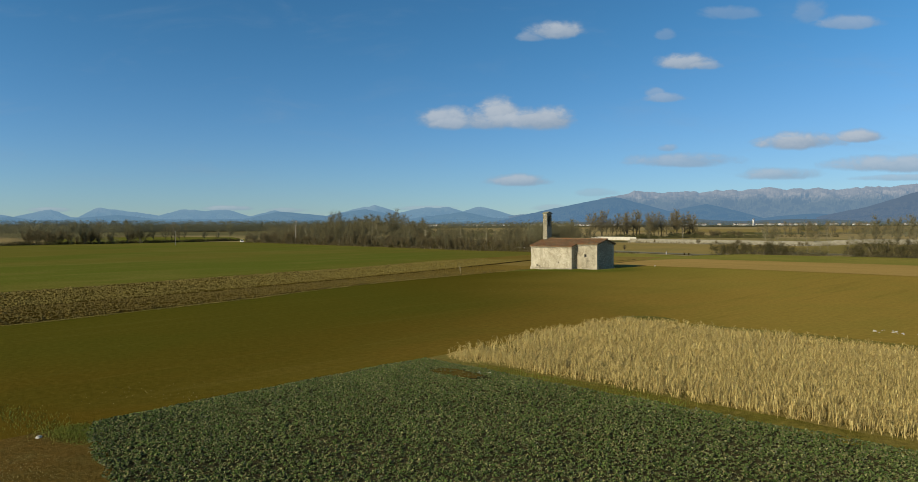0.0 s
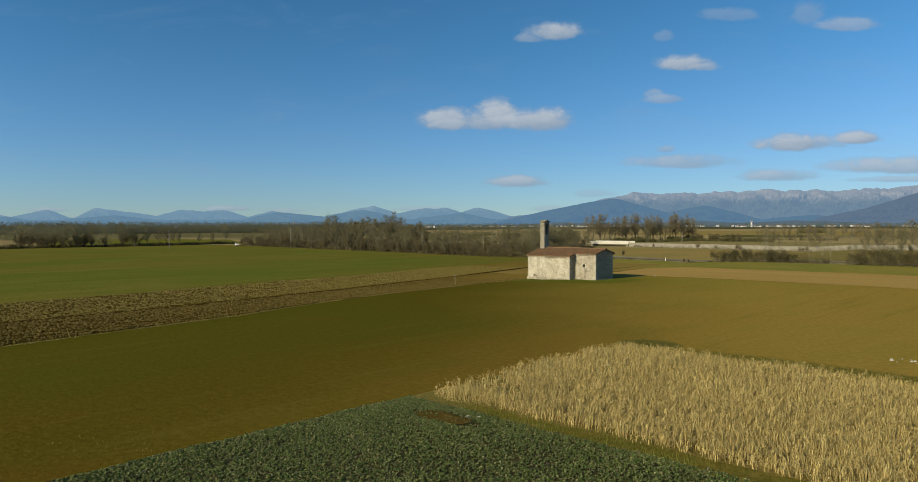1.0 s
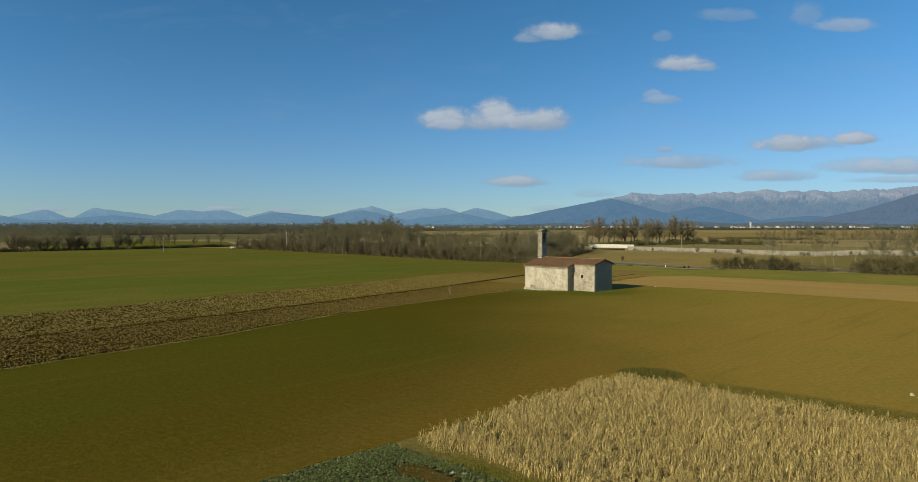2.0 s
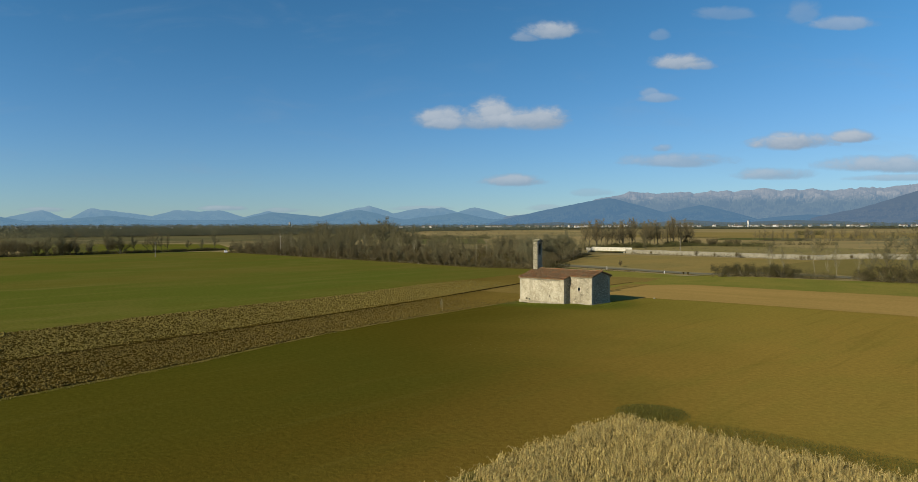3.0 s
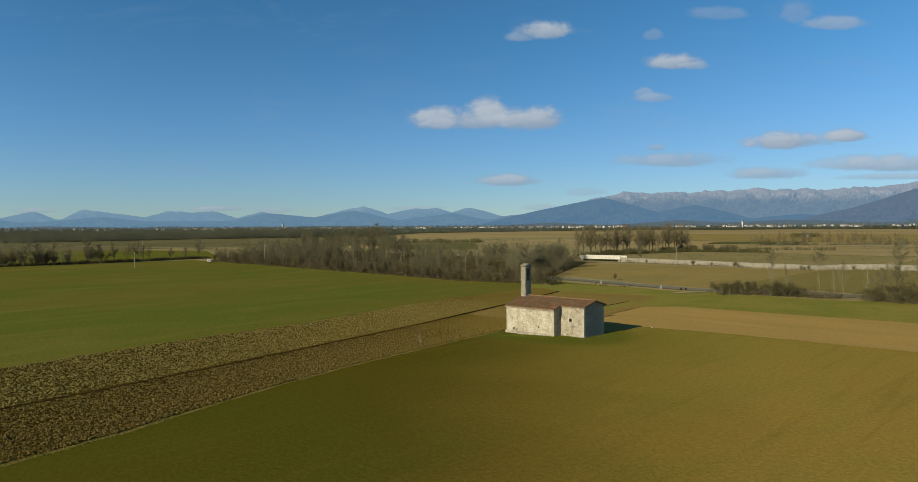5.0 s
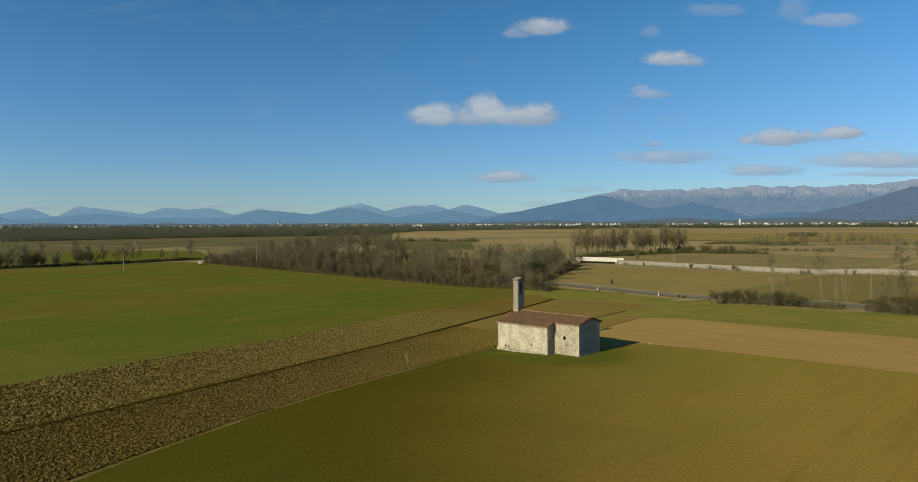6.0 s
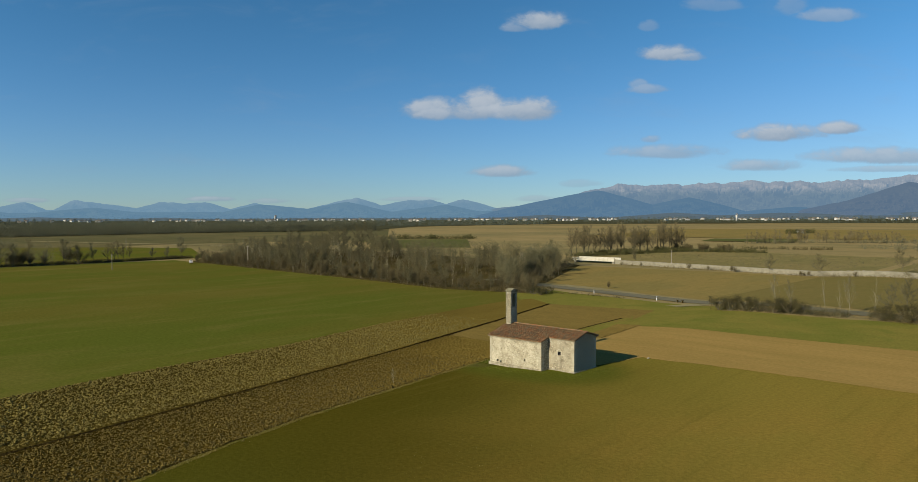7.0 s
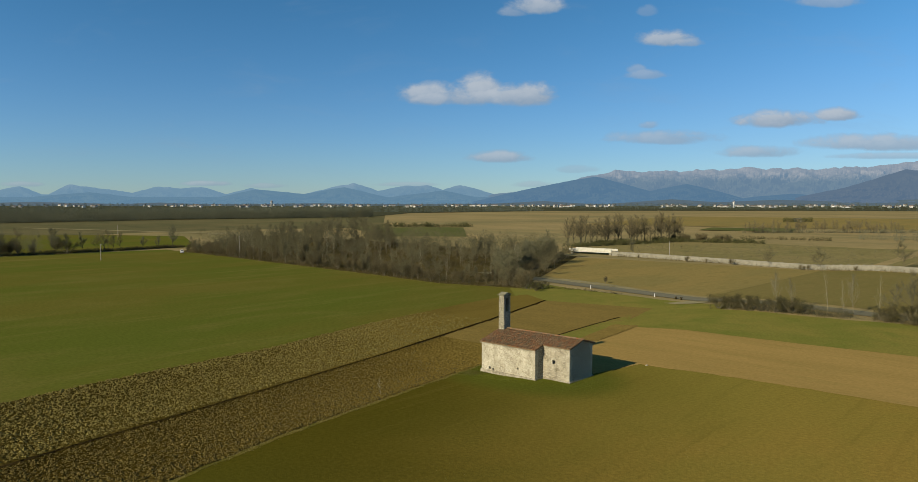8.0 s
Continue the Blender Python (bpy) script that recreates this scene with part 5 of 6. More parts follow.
brush("poplar_undergrowth", [(-162, 236), (-140, 320), (-100, 336)], [(-150, 236), (-130, 312), (-88, 328)], 900, 1.8, 4.6, 9, "dark undergrowth below the poplars", M_IVY, 26, 0.09, "undergrowth")
brush("far_hedge", [(-156, 446), (-62, 524)], [(-146, 466), (-52, 544)], 320, 1.6, 4.5, 19, "grey leafless hedge in the far fields", M_TWIGOLIVE, 24, 0.08, "hedge")
brush("far_hedge", [(-120, 372), (-70, 380)], [(-120, 380), (-70, 390)], 130, 1.2, 3.4, 20, "dark low hedge in the far fields", M_BUSH, 24, 0.08, "hedge")
brush("roadside_hedge", [(-13.4, 73.6), (0, 74.6), (13, 77.2)], [(-13, 77.5), (0, 78.4), (13, 80)], 130, 0.8, 3.0, 23, "ragged brown bramble hedge beside the road", M_BUSH, 30, 0.022, "hedge")
brush("roadside_hedge", [(-12, 74.2), (13, 77.6)], [(-12, 77), (13, 79.6)], 70, 1.6, 3.6, 24, "thin reddish shoots in the roadside hedge", M_TWIGRED, 26, 0.018, "hedge")
brush("roadside_hedge", [(17.5, 76.5), (60, 72)], [(18, 81), (60, 78)], 190, 1.2, 4.8, 25, "tall brown thicket beside the road", M_TWIGRED, 30, 0.024, "hedge")
brush("roadside_hedge", [(18.5, 76), (60, 71)], [(19, 80), (60, 77)], 110, 0.8, 3.2, 26, "dark bramble thicket beside the road", M_BUSH, 30, 0.024, "hedge")


brush("copse_undergrowth", [(-433, 350), (-374, 404)], [(-440, 362), (-380, 414)], 300, 2.0, 5.5, 27, "dark evergreen copse in the far fields", M_IVY, 26, 0.10, "copse")


def belt(name, A, B, count, hmin, hmax, seed, label, mat, blades=52, width=0.018):
    """Far woods: countless small bare crowns."""
    rng = random.Random(seed)
    A, B = along(A, 120), along(B, 120)
    s = Soup()
    for i in range(count):
        k = rng.randrange(120)
        p = A[k].lerp(B[k], rng.random())
        h = rng.uniform(hmin, hmax)
        z = gz(p.x, p.y)
        s.tube((p.x, p.y, z), (p.x, p.y, z + h * 0.6), 0.07, 0.03, 3)
        for j in range(blades):
            w, e = rng.uniform(0, 6.283), rng.uniform(0.05, 1.0)
            r = h * 0.36 * math.sqrt(max(0.05, 1 - (2 * e - 1) ** 2)) * rng.uniform(0.3, 1)
            c = Vector((p.x + math.cos(w) * r, p.y + math.sin(w) * r, z + h * e * 0.95))
            d = Vector((rng.uniform(-1, 1), rng.uniform(-1, 1), rng.uniform(-0.2, 1.2))).normalized() * h * rng.uniform(0.06, 0.13)
            o = d.cross(Vector((rng.uniform(-1, 1), rng.uniform(-1, 1), 0.2))).normalized() * h * width
            s.face(c - o, c + o, c + d)
    return tagged(new(name, s.mesh(name, mat)), label, "wood", kind="stuff")


belt("wood_trees", [(-112, 140), (-165, 146), (-235, 150)], [(-124, 182), (-178, 190), (-250, 196)], 190, 6, 11.5, 54, "leafless grey-brown trees at the back of the wood", M_TWIG, 170, 0.0045)
belt("wood_trees", [(-205, 86), (-240, 88), (-272, 88)], [(-290, 190), (-330, 190), (-385, 180)], 170, 4.5, 10, 53, "leafless grey-brown trees at the western end of the wood", M_TWIG, 170, 0.0045)
belt("west_copse", [(-352, -60), (-350, 44)], [(-306, -60), (-303, 38)], 130, 5, 11, 51, "leafless grey copse west of the wheat field", M_TWIGOLIVE, 170, 0.0045)
belt("west_copse", [at(-0.86, 380), at(-0.62, 400)], [at(-0.86, 560), at(-0.62, 520)], 130, 6, 12, 52, "distant leafless trees west of the pasture", M_TWIGOLIVE, 130, 0.006)
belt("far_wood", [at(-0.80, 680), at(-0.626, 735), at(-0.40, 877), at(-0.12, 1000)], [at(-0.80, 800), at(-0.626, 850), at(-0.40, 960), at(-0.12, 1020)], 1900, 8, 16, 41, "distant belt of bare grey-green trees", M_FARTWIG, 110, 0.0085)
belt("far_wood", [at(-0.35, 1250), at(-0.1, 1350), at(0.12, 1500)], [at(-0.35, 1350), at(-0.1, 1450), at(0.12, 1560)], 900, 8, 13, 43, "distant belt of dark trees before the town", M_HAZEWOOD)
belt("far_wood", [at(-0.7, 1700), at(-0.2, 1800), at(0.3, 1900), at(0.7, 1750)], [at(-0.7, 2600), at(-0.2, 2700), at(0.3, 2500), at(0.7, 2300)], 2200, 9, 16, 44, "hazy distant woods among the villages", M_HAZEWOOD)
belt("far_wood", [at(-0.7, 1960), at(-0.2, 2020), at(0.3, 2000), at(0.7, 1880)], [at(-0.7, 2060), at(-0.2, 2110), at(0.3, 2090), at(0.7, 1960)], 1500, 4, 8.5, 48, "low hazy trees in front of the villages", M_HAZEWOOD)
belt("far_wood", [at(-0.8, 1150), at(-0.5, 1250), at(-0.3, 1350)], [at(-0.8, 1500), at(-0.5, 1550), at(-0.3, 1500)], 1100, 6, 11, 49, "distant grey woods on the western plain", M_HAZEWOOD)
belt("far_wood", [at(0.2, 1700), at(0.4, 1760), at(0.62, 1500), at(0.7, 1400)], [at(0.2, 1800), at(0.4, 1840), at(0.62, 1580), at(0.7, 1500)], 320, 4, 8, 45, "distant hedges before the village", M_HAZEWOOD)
belt("far_wood", [at(0.455, 770), at(0.495, 780)], [at(0.455, 782), at(0.495, 794)], 170, 4, 6, 46, "dark green distant copse beside the white house", M_IVY)
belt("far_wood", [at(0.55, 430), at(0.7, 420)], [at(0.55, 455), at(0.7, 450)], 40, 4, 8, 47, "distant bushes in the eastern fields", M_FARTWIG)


# ---------------------------------------------------------------- houses, villages
def house_meshes(w, d, h, seed):
    walls, roof, win = Soup(), Soup(), Soup()
    walls.box(-w / 2, w / 2, -d / 2, d / 2, 0, h)
    rh = d * 0.22
    for x in (-w / 2, w / 2):
        q = [(x, -d / 2, h), (x, d / 2, h), (x, 0, h + rh)]
        walls.face(*(q if x > 0 else q[::-1]))
    o = 0.5
    for s in (-1, 1):
        a = [(-w / 2 - o, s * (d / 2 + o), h - 0.1), (w / 2 + o, s * (d / 2 + o), h - 0.1), (w / 2 + o, 0, h + rh + 0.12), (-w / 2 - o, 0, h + rh + 0.12)]
        b = [(p[0], p[1], p[2] + 0.25) for p in a]
        roof.face(*(b if s < 0 else b[::-1]))
        roof.face(*(a[::-1] if s < 0 else a))
        for i in range(4):
            j = (i + 1) % 4
            roof.face(a[i], a[j], b[j], b[i])
    wm = Soup()
    wm.box(-0.5, 0.5, -0.06, 0.06, -0.7, 0.7)
    return (walls.mesh("house_wall", M_WHITE), roof.mesh("house_roof", M_ROOFS), wm.mesh("house_window", M_GLASS)), (w, d, h)


HOUSES = [house_meshes(*a) for a in ((10, 8, 5.6, 1), (13, 8, 4.6, 2), (9, 8, 6.4, 3), (24, 11, 4.2, 4), (7, 5.5, 3, 5))]


def house(kind, x, y, turn, label, group):
    (wall, roof, win), (w, d, h) = HOUSES[kind]
    ob = tagged(new("house"), label, "house", group)
    ob.matrix_basis = pose(x, y, gz(x, y), 0, 0, turn)
    part("wall", wall, ob)
    part("roof", roof, ob)
    for i in range(2):
        for fl in range(2 if h > 5.5 else 1):
            part("window", win, ob, "", pose((i - 0.5) * w / 2.4, -d / 2, 1.9 + fl * 2.7))
    return ob


def villages():
    rng = random.Random(77)
    spots = [(0.42, 0.56, 2450, 24, 240), (0.28, 0.42, 2560, 18, 220), (0.09, 0.22, 2560, 18, 220), (-0.02, 0.10, 2600, 16, 200), (-0.30, -0.05, 2560, 34, 260), (-0.45, -0.28, 2540, 14, 260),
             (-0.66, -0.50, 2500, 16, 260), (0.60, 0.70, 2450, 16, 240)]
    for t0, t1, dist, count, deep in spots:
        for _ in range(int(count * 1.3)):
            x, y = at(rng.uniform(t0, t1), dist + rng.uniform(-1.3 * deep, 1.3 * deep))
            house(rng.choice((0, 0, 0, 1, 2, 2, 2, 0, 3)), x, y, rng.choice((0, 90, 45, 20, 65)) + rng.uniform(-8, 8), "distant pale house with a red tiled roof", "village houses")
    # village bell tower
    x, y = at(0.388, 2250)
    tw = tagged(new("bell_tower"), "distant pale village bell tower", "tower")
    tw.location = (x, y, gz(x, y))
    s = Soup()
    s.box(-2.6, 2.6, -2.6, 2.6, 0, 17), s.box(-2.9, 2.9, -2.9, 2.9, 17, 17.6)
    for a, b in ((-2.6, -2.6), (1.6, -2.6), (-2.6, 1.6), (1.6, 1.6)):
        s.box(a, a + 1.0, b, b + 1.0, 17.6, 20.5)
    part("tower_wall", s.mesh("tower_wall", M_WHITE), tw)
    r = Soup()
    c = [(-3, -3, 20.5), (3, -3, 20.5), (3, 3, 20.5), (-3, 3, 20.5)]
    for i in range(4):
        r.face(c[i], c[(i + 1) % 4], (0, 0, 23.5))
    r.face(*c[::-1])
    part("tower_roof", r.mesh("tower_roof", M_ROOFS), tw)
    x, y = at(-0.262, 2500)
    t2 = copy_thing(tw, pose(x, y, gz(x, y)))
    # lone white farmhouse in the far fields
    x, y = at(0.475, 788)
    farm = house(4, x, y, 20, "lone white farmhouse in the far fields", "")
    for k in farm.children:
        if k.name.startswith("wall"):
            k.data = k.data.copy()
            k.data.materials[0] = M_POST


villages()


# ---------------------------------------------------------------- bridge and walled road
WALL = [(-110, 199), (-90, 197.5), (-60, 194), (-30, 190.5), (8, 185.5), (60, 178), (150, 164)]


def walled_road():
    """Raised road behind a concrete wall made of panels."""
    pts = along(WALL, 110)
    wall = tagged(new("wall_road"), "long pale concrete retaining wall of a raised road", "wall", kind="structure")
    rng = random.Random(4)
    panel = Soup()
    panel.box(-1.17, 1.17, -0.15, 0.15, -0.3, 1.75)
    me = panel.mesh("panel", M_CONCRETE)
    cop = Soup()
    cop.box(-1.19, 1.19, -0.22, 0.22, 1.75, 1.88)
    me2 = cop.mesh("coping", M_CONCRETE)
    for a, b in zip(pts, pts[1:]):
        d, c = b - a, (a + b) / 2
        w = math.degrees(math.atan2(d.y, d.x))
        z = gz(c.x, c.y)
        L = d.length / 2.36
        m = Matrix.Translation((c.x, c.y, z + rng.uniform(-0.03, 0.03))) @ pose(0, 0, 0, 0, 0, w) @ Matrix.Diagonal((L, 1, 1, 1))
        part("panel", me, wall, "", m)
        part("coping", me2, wall, "", m)
    sheet("raised_road", [(p[0], p[1] + 0.3) for p in WALL], [(p[0] + 0.6, p[1] + 6) for p in WALL], 5, 80, M_SCRUB, 1.4, "pale raised road behind the concrete wall", "road")
    sheet("embankment", [(p[0] + 0.6, p[1] + 6) for p in WALL], [(p[0] + 1, p[1] + 11) for p in WALL], 7, 80, M_SCRUB, 0.1, "grassy back of the raised road", "embankment",
          lambda x, y, u: 1.25 * (1 - u))


def bridge():
    """Concrete beam bridge over the stream beside the wood."""
    b = tagged(new("bridge"), "white concrete beam bridge over a stream", "bridge")
    a, e = Vector((-131, 197.5)), Vector((-110, 199))
    d = (e - a)
    b.matrix_basis = pose(a.x, a.y, gz(a.x, a.y), 0, 0, math.degrees(math.atan2(d.y, d.x)))
    L = d.length
    s = Soup()
    s.box(0, L, -0.35, 0.0, 1.0, 2.5), s.box(0, L, 6.0, 6.35, 1.0, 2.5)
    part("beam", s.mesh("beam", M_PALECONC), b, "white concrete side beam")
    s = Soup()
    s.box(0, L, 0.004, 5.996, 1.1, 1.6)
    part("deck", s.mesh("deck", M_ASPHALT), b)
    for i in range(9):
        s = Soup()
        x = 0.3 + i * (L - 0.6) / 8
        s.box(x - 0.14, x + 0.14, -0.43, -0.354, 1.0, 2.5)
        part("rib", s.mesh("rib", M_PALECONC), b)
    for x in (0.6, L - 1.4):
        s = Soup()
        s.box(x, x + 0.9, 0.1, 5.9, -1.0, 1.0)
        part("abutment", s.mesh("abutment", M_CONCRETE), b)


walled_road()
bridge()


# ---------------------------------------------------------------- poles, posts, stones
def utility_pole(x, y, h, label, arm=True):
    p = tagged(new("utility_pole"), label, "pole", "utility poles")
    p.location = (x, y, gz(x, y))
    s = Soup()
    s.tube((0, 0, -0.3), (0, 0, h), 0.15, 0.10, 8)
    part("pole", s.mesh("pole", M_POLEWOOD), p)
    if arm:
        s = Soup()
        s.box(-0.6, 0.6, -0.05, 0.05, h - 0.5, h - 0.4)
        part("crossarm", s.mesh("crossarm", M_POLEWOOD), p)
        for i in (-0.5, 0, 0.5):
            s = Soup()
            s.tube((i, 0, h - 0.4), (i, 0, h - 0.2), 0.04, 0.03, 6)
            part("insulator", s.mesh("insulator", M_POST), p)


utility_pole(-249, 38, 6.6, "weathered wooden pole standing in the wheat")
utility_pole(-222, 84, 9.0, "weathered wooden pole at the wood edge")
utility_pole(*at(-0.46, 470), 8.0, "distant pale pole beside the far road", False)
utility_pole(-86, 205, 7.0, "thin pole behind the concrete wall", False)


def marker_post():
    p = tagged(new("marker_post"), "white plastic roadside marker post with black band", "marker post", "roadside marker posts")
    s = Soup()
    s.box(-0.07, 0.07, -0.06, 0.06, -0.1, 0.68)
    part("post", s.mesh("post", M_POST), p)
    s = Soup()
    s.box(-0.075, 0.075, -0.065, 0.065, 0.68, 0.86)
    part("band", s.mesh("band", M_GLASS), p, "black band")
    s = Soup()
    s.box(-0.07, 0.07, -0.06, 0.06, 0.86, 0.98)
    part("tip", s.mesh("tip", M_POST), p)
    return p


post = marker_post()
spots = [(-54.5, 92.6), (-33.8, 89.2), (-96, 100)]
post.location = (*spots[0], gz(*spots[0]))
for x, y in spots[1:]:
    copy_thing(post, pose(x, y, gz(x, y)))

for x, y in ((-28.0, 88.9), (-26.5, 88.6)):
    s = Soup()
    s.tube((0, 0, -0.1), (0, 0, 0.55), 0.22, 0.16, 8)
    s.box(-0.25, 0.25, -0.2, 0.2, 0.5, 0.62)
    ob = tagged(new("drain_post", s.mesh("drain_post", M_FURROW)), "short dark concrete post beside the road", "post", "dark posts")
    ob.location = (x, y, gz(x, y))


def boulder(x, y, r, seed, mat, label):
    bm = bmesh.new()
    bmesh.ops.create_icosphere(bm, subdivisions=2, radius=r)
    for v in bm.verts:
        k = 1 + 0.35 * noise.noise(v.co / r * 1.3 + Vector((seed, 0, 0)))
        v.co = Vector((v.co.x * k * 1.3, v.co.y * k, v.co.z * k * 0.65))
    me = bpy.data.meshes.new("stone")
    bm.to_mesh(me)
    bm.free()
    me.materials.append(mat)
    ob = tagged(new("stone", me), label, "stone", "field stones")
    ob.matrix_basis = pose(x, y, gz(x, y) + r * 0.45, 0, 0, seed * 40)
    return ob


M_LIMESTONE = island("white_limestone", [(0.38, 0.36, 0.29), (0.50, 0.47, 0.39)], 0.9, 0.03, 9, True)
for i, (x, y, r) in enumerate(((41.7, -75.7, 0.11), (42.2, -75.5, 0.13), (42.5, -75.4, 0.07), (37.3, -95.4, 0.10), (37.15, -95.3, 0.07))):
    boulder(x, y, r, i + 1, M_LIMESTONE, "pale limestone lying at the field corner")
rng = random.Random(8)
for i in range(14):
    boulder(54.3 + rng.uniform(-1.6, 1.6), -45.0 + rng.uniform(-0.8, 0.8), rng.uniform(0.045, 0.11), i + 20, M_LIMESTONE, "pale stone in a small field heap")
boulder(2.6, 15.3, 0.16, 60, M_LIMESTONE, "pale stone behind the chapel")
sheet("bare_spot", [(39.4, -77.2), (41, -77.4), (42.6, -77.0)], [(39.6, -76.2), (41, -75.9), (42.4, -76.0)], 8, 16, M_REDSOIL, 0.12, "small bare reddish soil spot beside the stones", "soil", ragged=0.3)


def van(x, y, turn):
    """A small white van: rounded body, glazing, bumpers and four wheels."""
    v = tagged(new("van"), "small white van at the field corner", "van")
    v.matrix_basis = pose(x, y, gz(x, y) + 0.04, 0, 0, turn) @ Matrix.Scale(0.8, 4)
    prof = [(-2.1, 0.35), (2.0, 0.35), (2.1, 0.75), (1.95, 1.0), (1.25, 1.12), (0.75, 1.78), (-1.95, 1.85), (-2.12, 1.2)]
    s = Soup()
    for side, w in ((-0.85, 1), (0.85, -1)):
        q = [(a, side * (0.9 if b > 1.3 else 1.0), b) for a, b in prof]
        s.face(*(q if side < 0 else q[::-1]))
    for i in range(8):
        j = (i + 1) % 8
        p = [(prof[i][0], sy * (0.9 if prof[i][1] > 1.3 else 1.0), prof[i][1]) for sy in (-0.85, 0.85)]
        r = [(prof[j][0], sy * (0.9 if prof[j][1] > 1.3 else 1.0), prof[j][1]) for sy in (-0.85, 0.85)]
        s.face(p[0], p[1], r[1], r[0])
    part("body", s.mesh("body", M_POST), v, "white painted body")
    g = Soup()
    g.face((1.22, -0.74, 1.17), (1.22, 0.74, 1.17), (0.80, 0.68, 1.72), (0.80, -0.68, 1.72))
    part("windscreen", g.mesh("windscreen", M_GLASS), v)
    for sy in (-1, 1):
        g = Soup()
        g.face((1.05, sy * 0.862, 1.18), (-0.2, sy * 0.862, 1.18), (-0.2, sy * 0.79, 1.68), (0.75, sy * 0.79, 1.68))
        part("side_window", g.mesh("side_window", M_GLASS), v)
        for wx in (-1.3, 1.3):
            t = Soup()
            t.tube((wx, sy * 0.70, 0.31), (wx, sy * 0.90, 0.31), 0.31, 0.31, 14)
            t.face(*[(wx + 0.31 * math.cos(a * math.pi / 7), sy * 0.90, 0.31 + 0.31 * math.sin(a * math.pi / 7)) for a in range(14)])
            part("wheel", t.mesh("wheel", M_GLASS), v, "black rubber wheel")
    for bx in (-2.16, 2.06):
        b = Soup()
        b.box(bx - 0.06, bx + 0.06, -0.82, 0.82, 0.34, 0.58)
        part("bumper", b.mesh("bumper", M_GLASS), v)


van(-261.5, 78, -24)


# ---------------------------------------------------------------- crops
def rosette(s, rng, x, y, z, r, n):
    w0 = rng.uniform(0, 6.28)
    for i in range(n):
        w = w0 + i * 2.4
        out = Vector((math.cos(w), math.sin(w), 0))
        side = Vector((-out.y, out.x, 0))
        L, b = r * rng.uniform(0.7, 1.25), r * rng.uniform(0.28, 0.45)
        p = Vector((x, y, z + 0.02))
        m = p + out * L * 0.6 + Vector((0, 0, L * rng.uniform(0.45, 1.0)))
        e = p + out * L * 1.15 + Vector((0, 0, L * rng.uniform(0.05, 0.7)))
        s.face(p, m - side * b, e, m + side * b)


def leafy_crop():
    rng = random.Random(61)
    s = Soup()
    x0, x1, y0, y1 = 36.6, 84, -112, -74.85
    for i in range(118000):
        x, y = x0 + (x1 - x0) * rng.random() ** 1.65, y1 - (y1 - y0) * rng.random() ** 1.3
        edge = 0.5 * noise.noise((x * 0.4, y * 0.4, 1.0))
        if x < x0 + 0.1 + 0.5 * edge or y > y1 - 0.15 + edge * 0.6:
            continue
        if (x - 41) ** 2 / 4.0 + (y + 76.6) ** 2 / 0.7 < 1 + edge and rng.random() < 0.75:
            continue
        if y < -94 - (x - 38.7) * 0.25 + 1.6 * edge:
            continue
        if noise.noise((x * 0.22, y * 0.22, 12.0)) < -0.42 and rng.random() < 0.35:
            continue
        rosette(s, rng, x, y, gz(x, y) + 0.04, rng.uniform(0.045, 0.105), 4)
    return tagged(new("leafy_crop", s.mesh("leafy_crop", M_LEAF)), "low dark-green leafy brassica crop in a dense field", "crop", kind="stuff")


def maize_stalk(s, rng, x, y, z, h):
    """A dry stalk, bent or broken, with hanging strap leaves and a tassel."""
    lean = Vector((rng.uniform(-1, 1), rng.uniform(-1, 1), 0)) * rng.choice((0.15, 0.3, 0.5, 0.9, 1.5))
    a = Vector((x, y, z - 0.05))
    b = a + (Vector((0, 0, 1)) + lean * 0.45).normalized() * h * 0.6
    c = b + (Vector((0, 0, 1)) + lean * 1.8).normalized() * h * 0.40
    s.tube(a, b, 0.011, 0.009, 3)
    s.tube(b, c, 0.009, 0.004, 3)
    for k in range(11):
        u = rng.uniform(0.10, 1.0)
        p = a.lerp(b, u / 0.6) if u < 0.6 else b.lerp(c, (u - 0.6) / 0.4)
        w = rng.uniform(0, 6.28)
        o = Vector((math.cos(w), math.sin(w), 0))
        t = Vector((-o.y, o.x, 0)) * rng.uniform(0.008, 0.022)
        L = rng.uniform(0.16, 0.42)
        m = p + o * L * rng.uniform(0.45, 0.75) + Vector((0, 0, L * rng.uniform(-0.1, 0.4)))
        e = m + o * L * rng.uniform(0.05, 0.4) + Vector((0, 0, -L * rng.uniform(0.3, 1.0)))
        s.face(p - t * 0.5, p + t * 0.5, m + t, m - t)
        s.face(m - t, m + t, e)


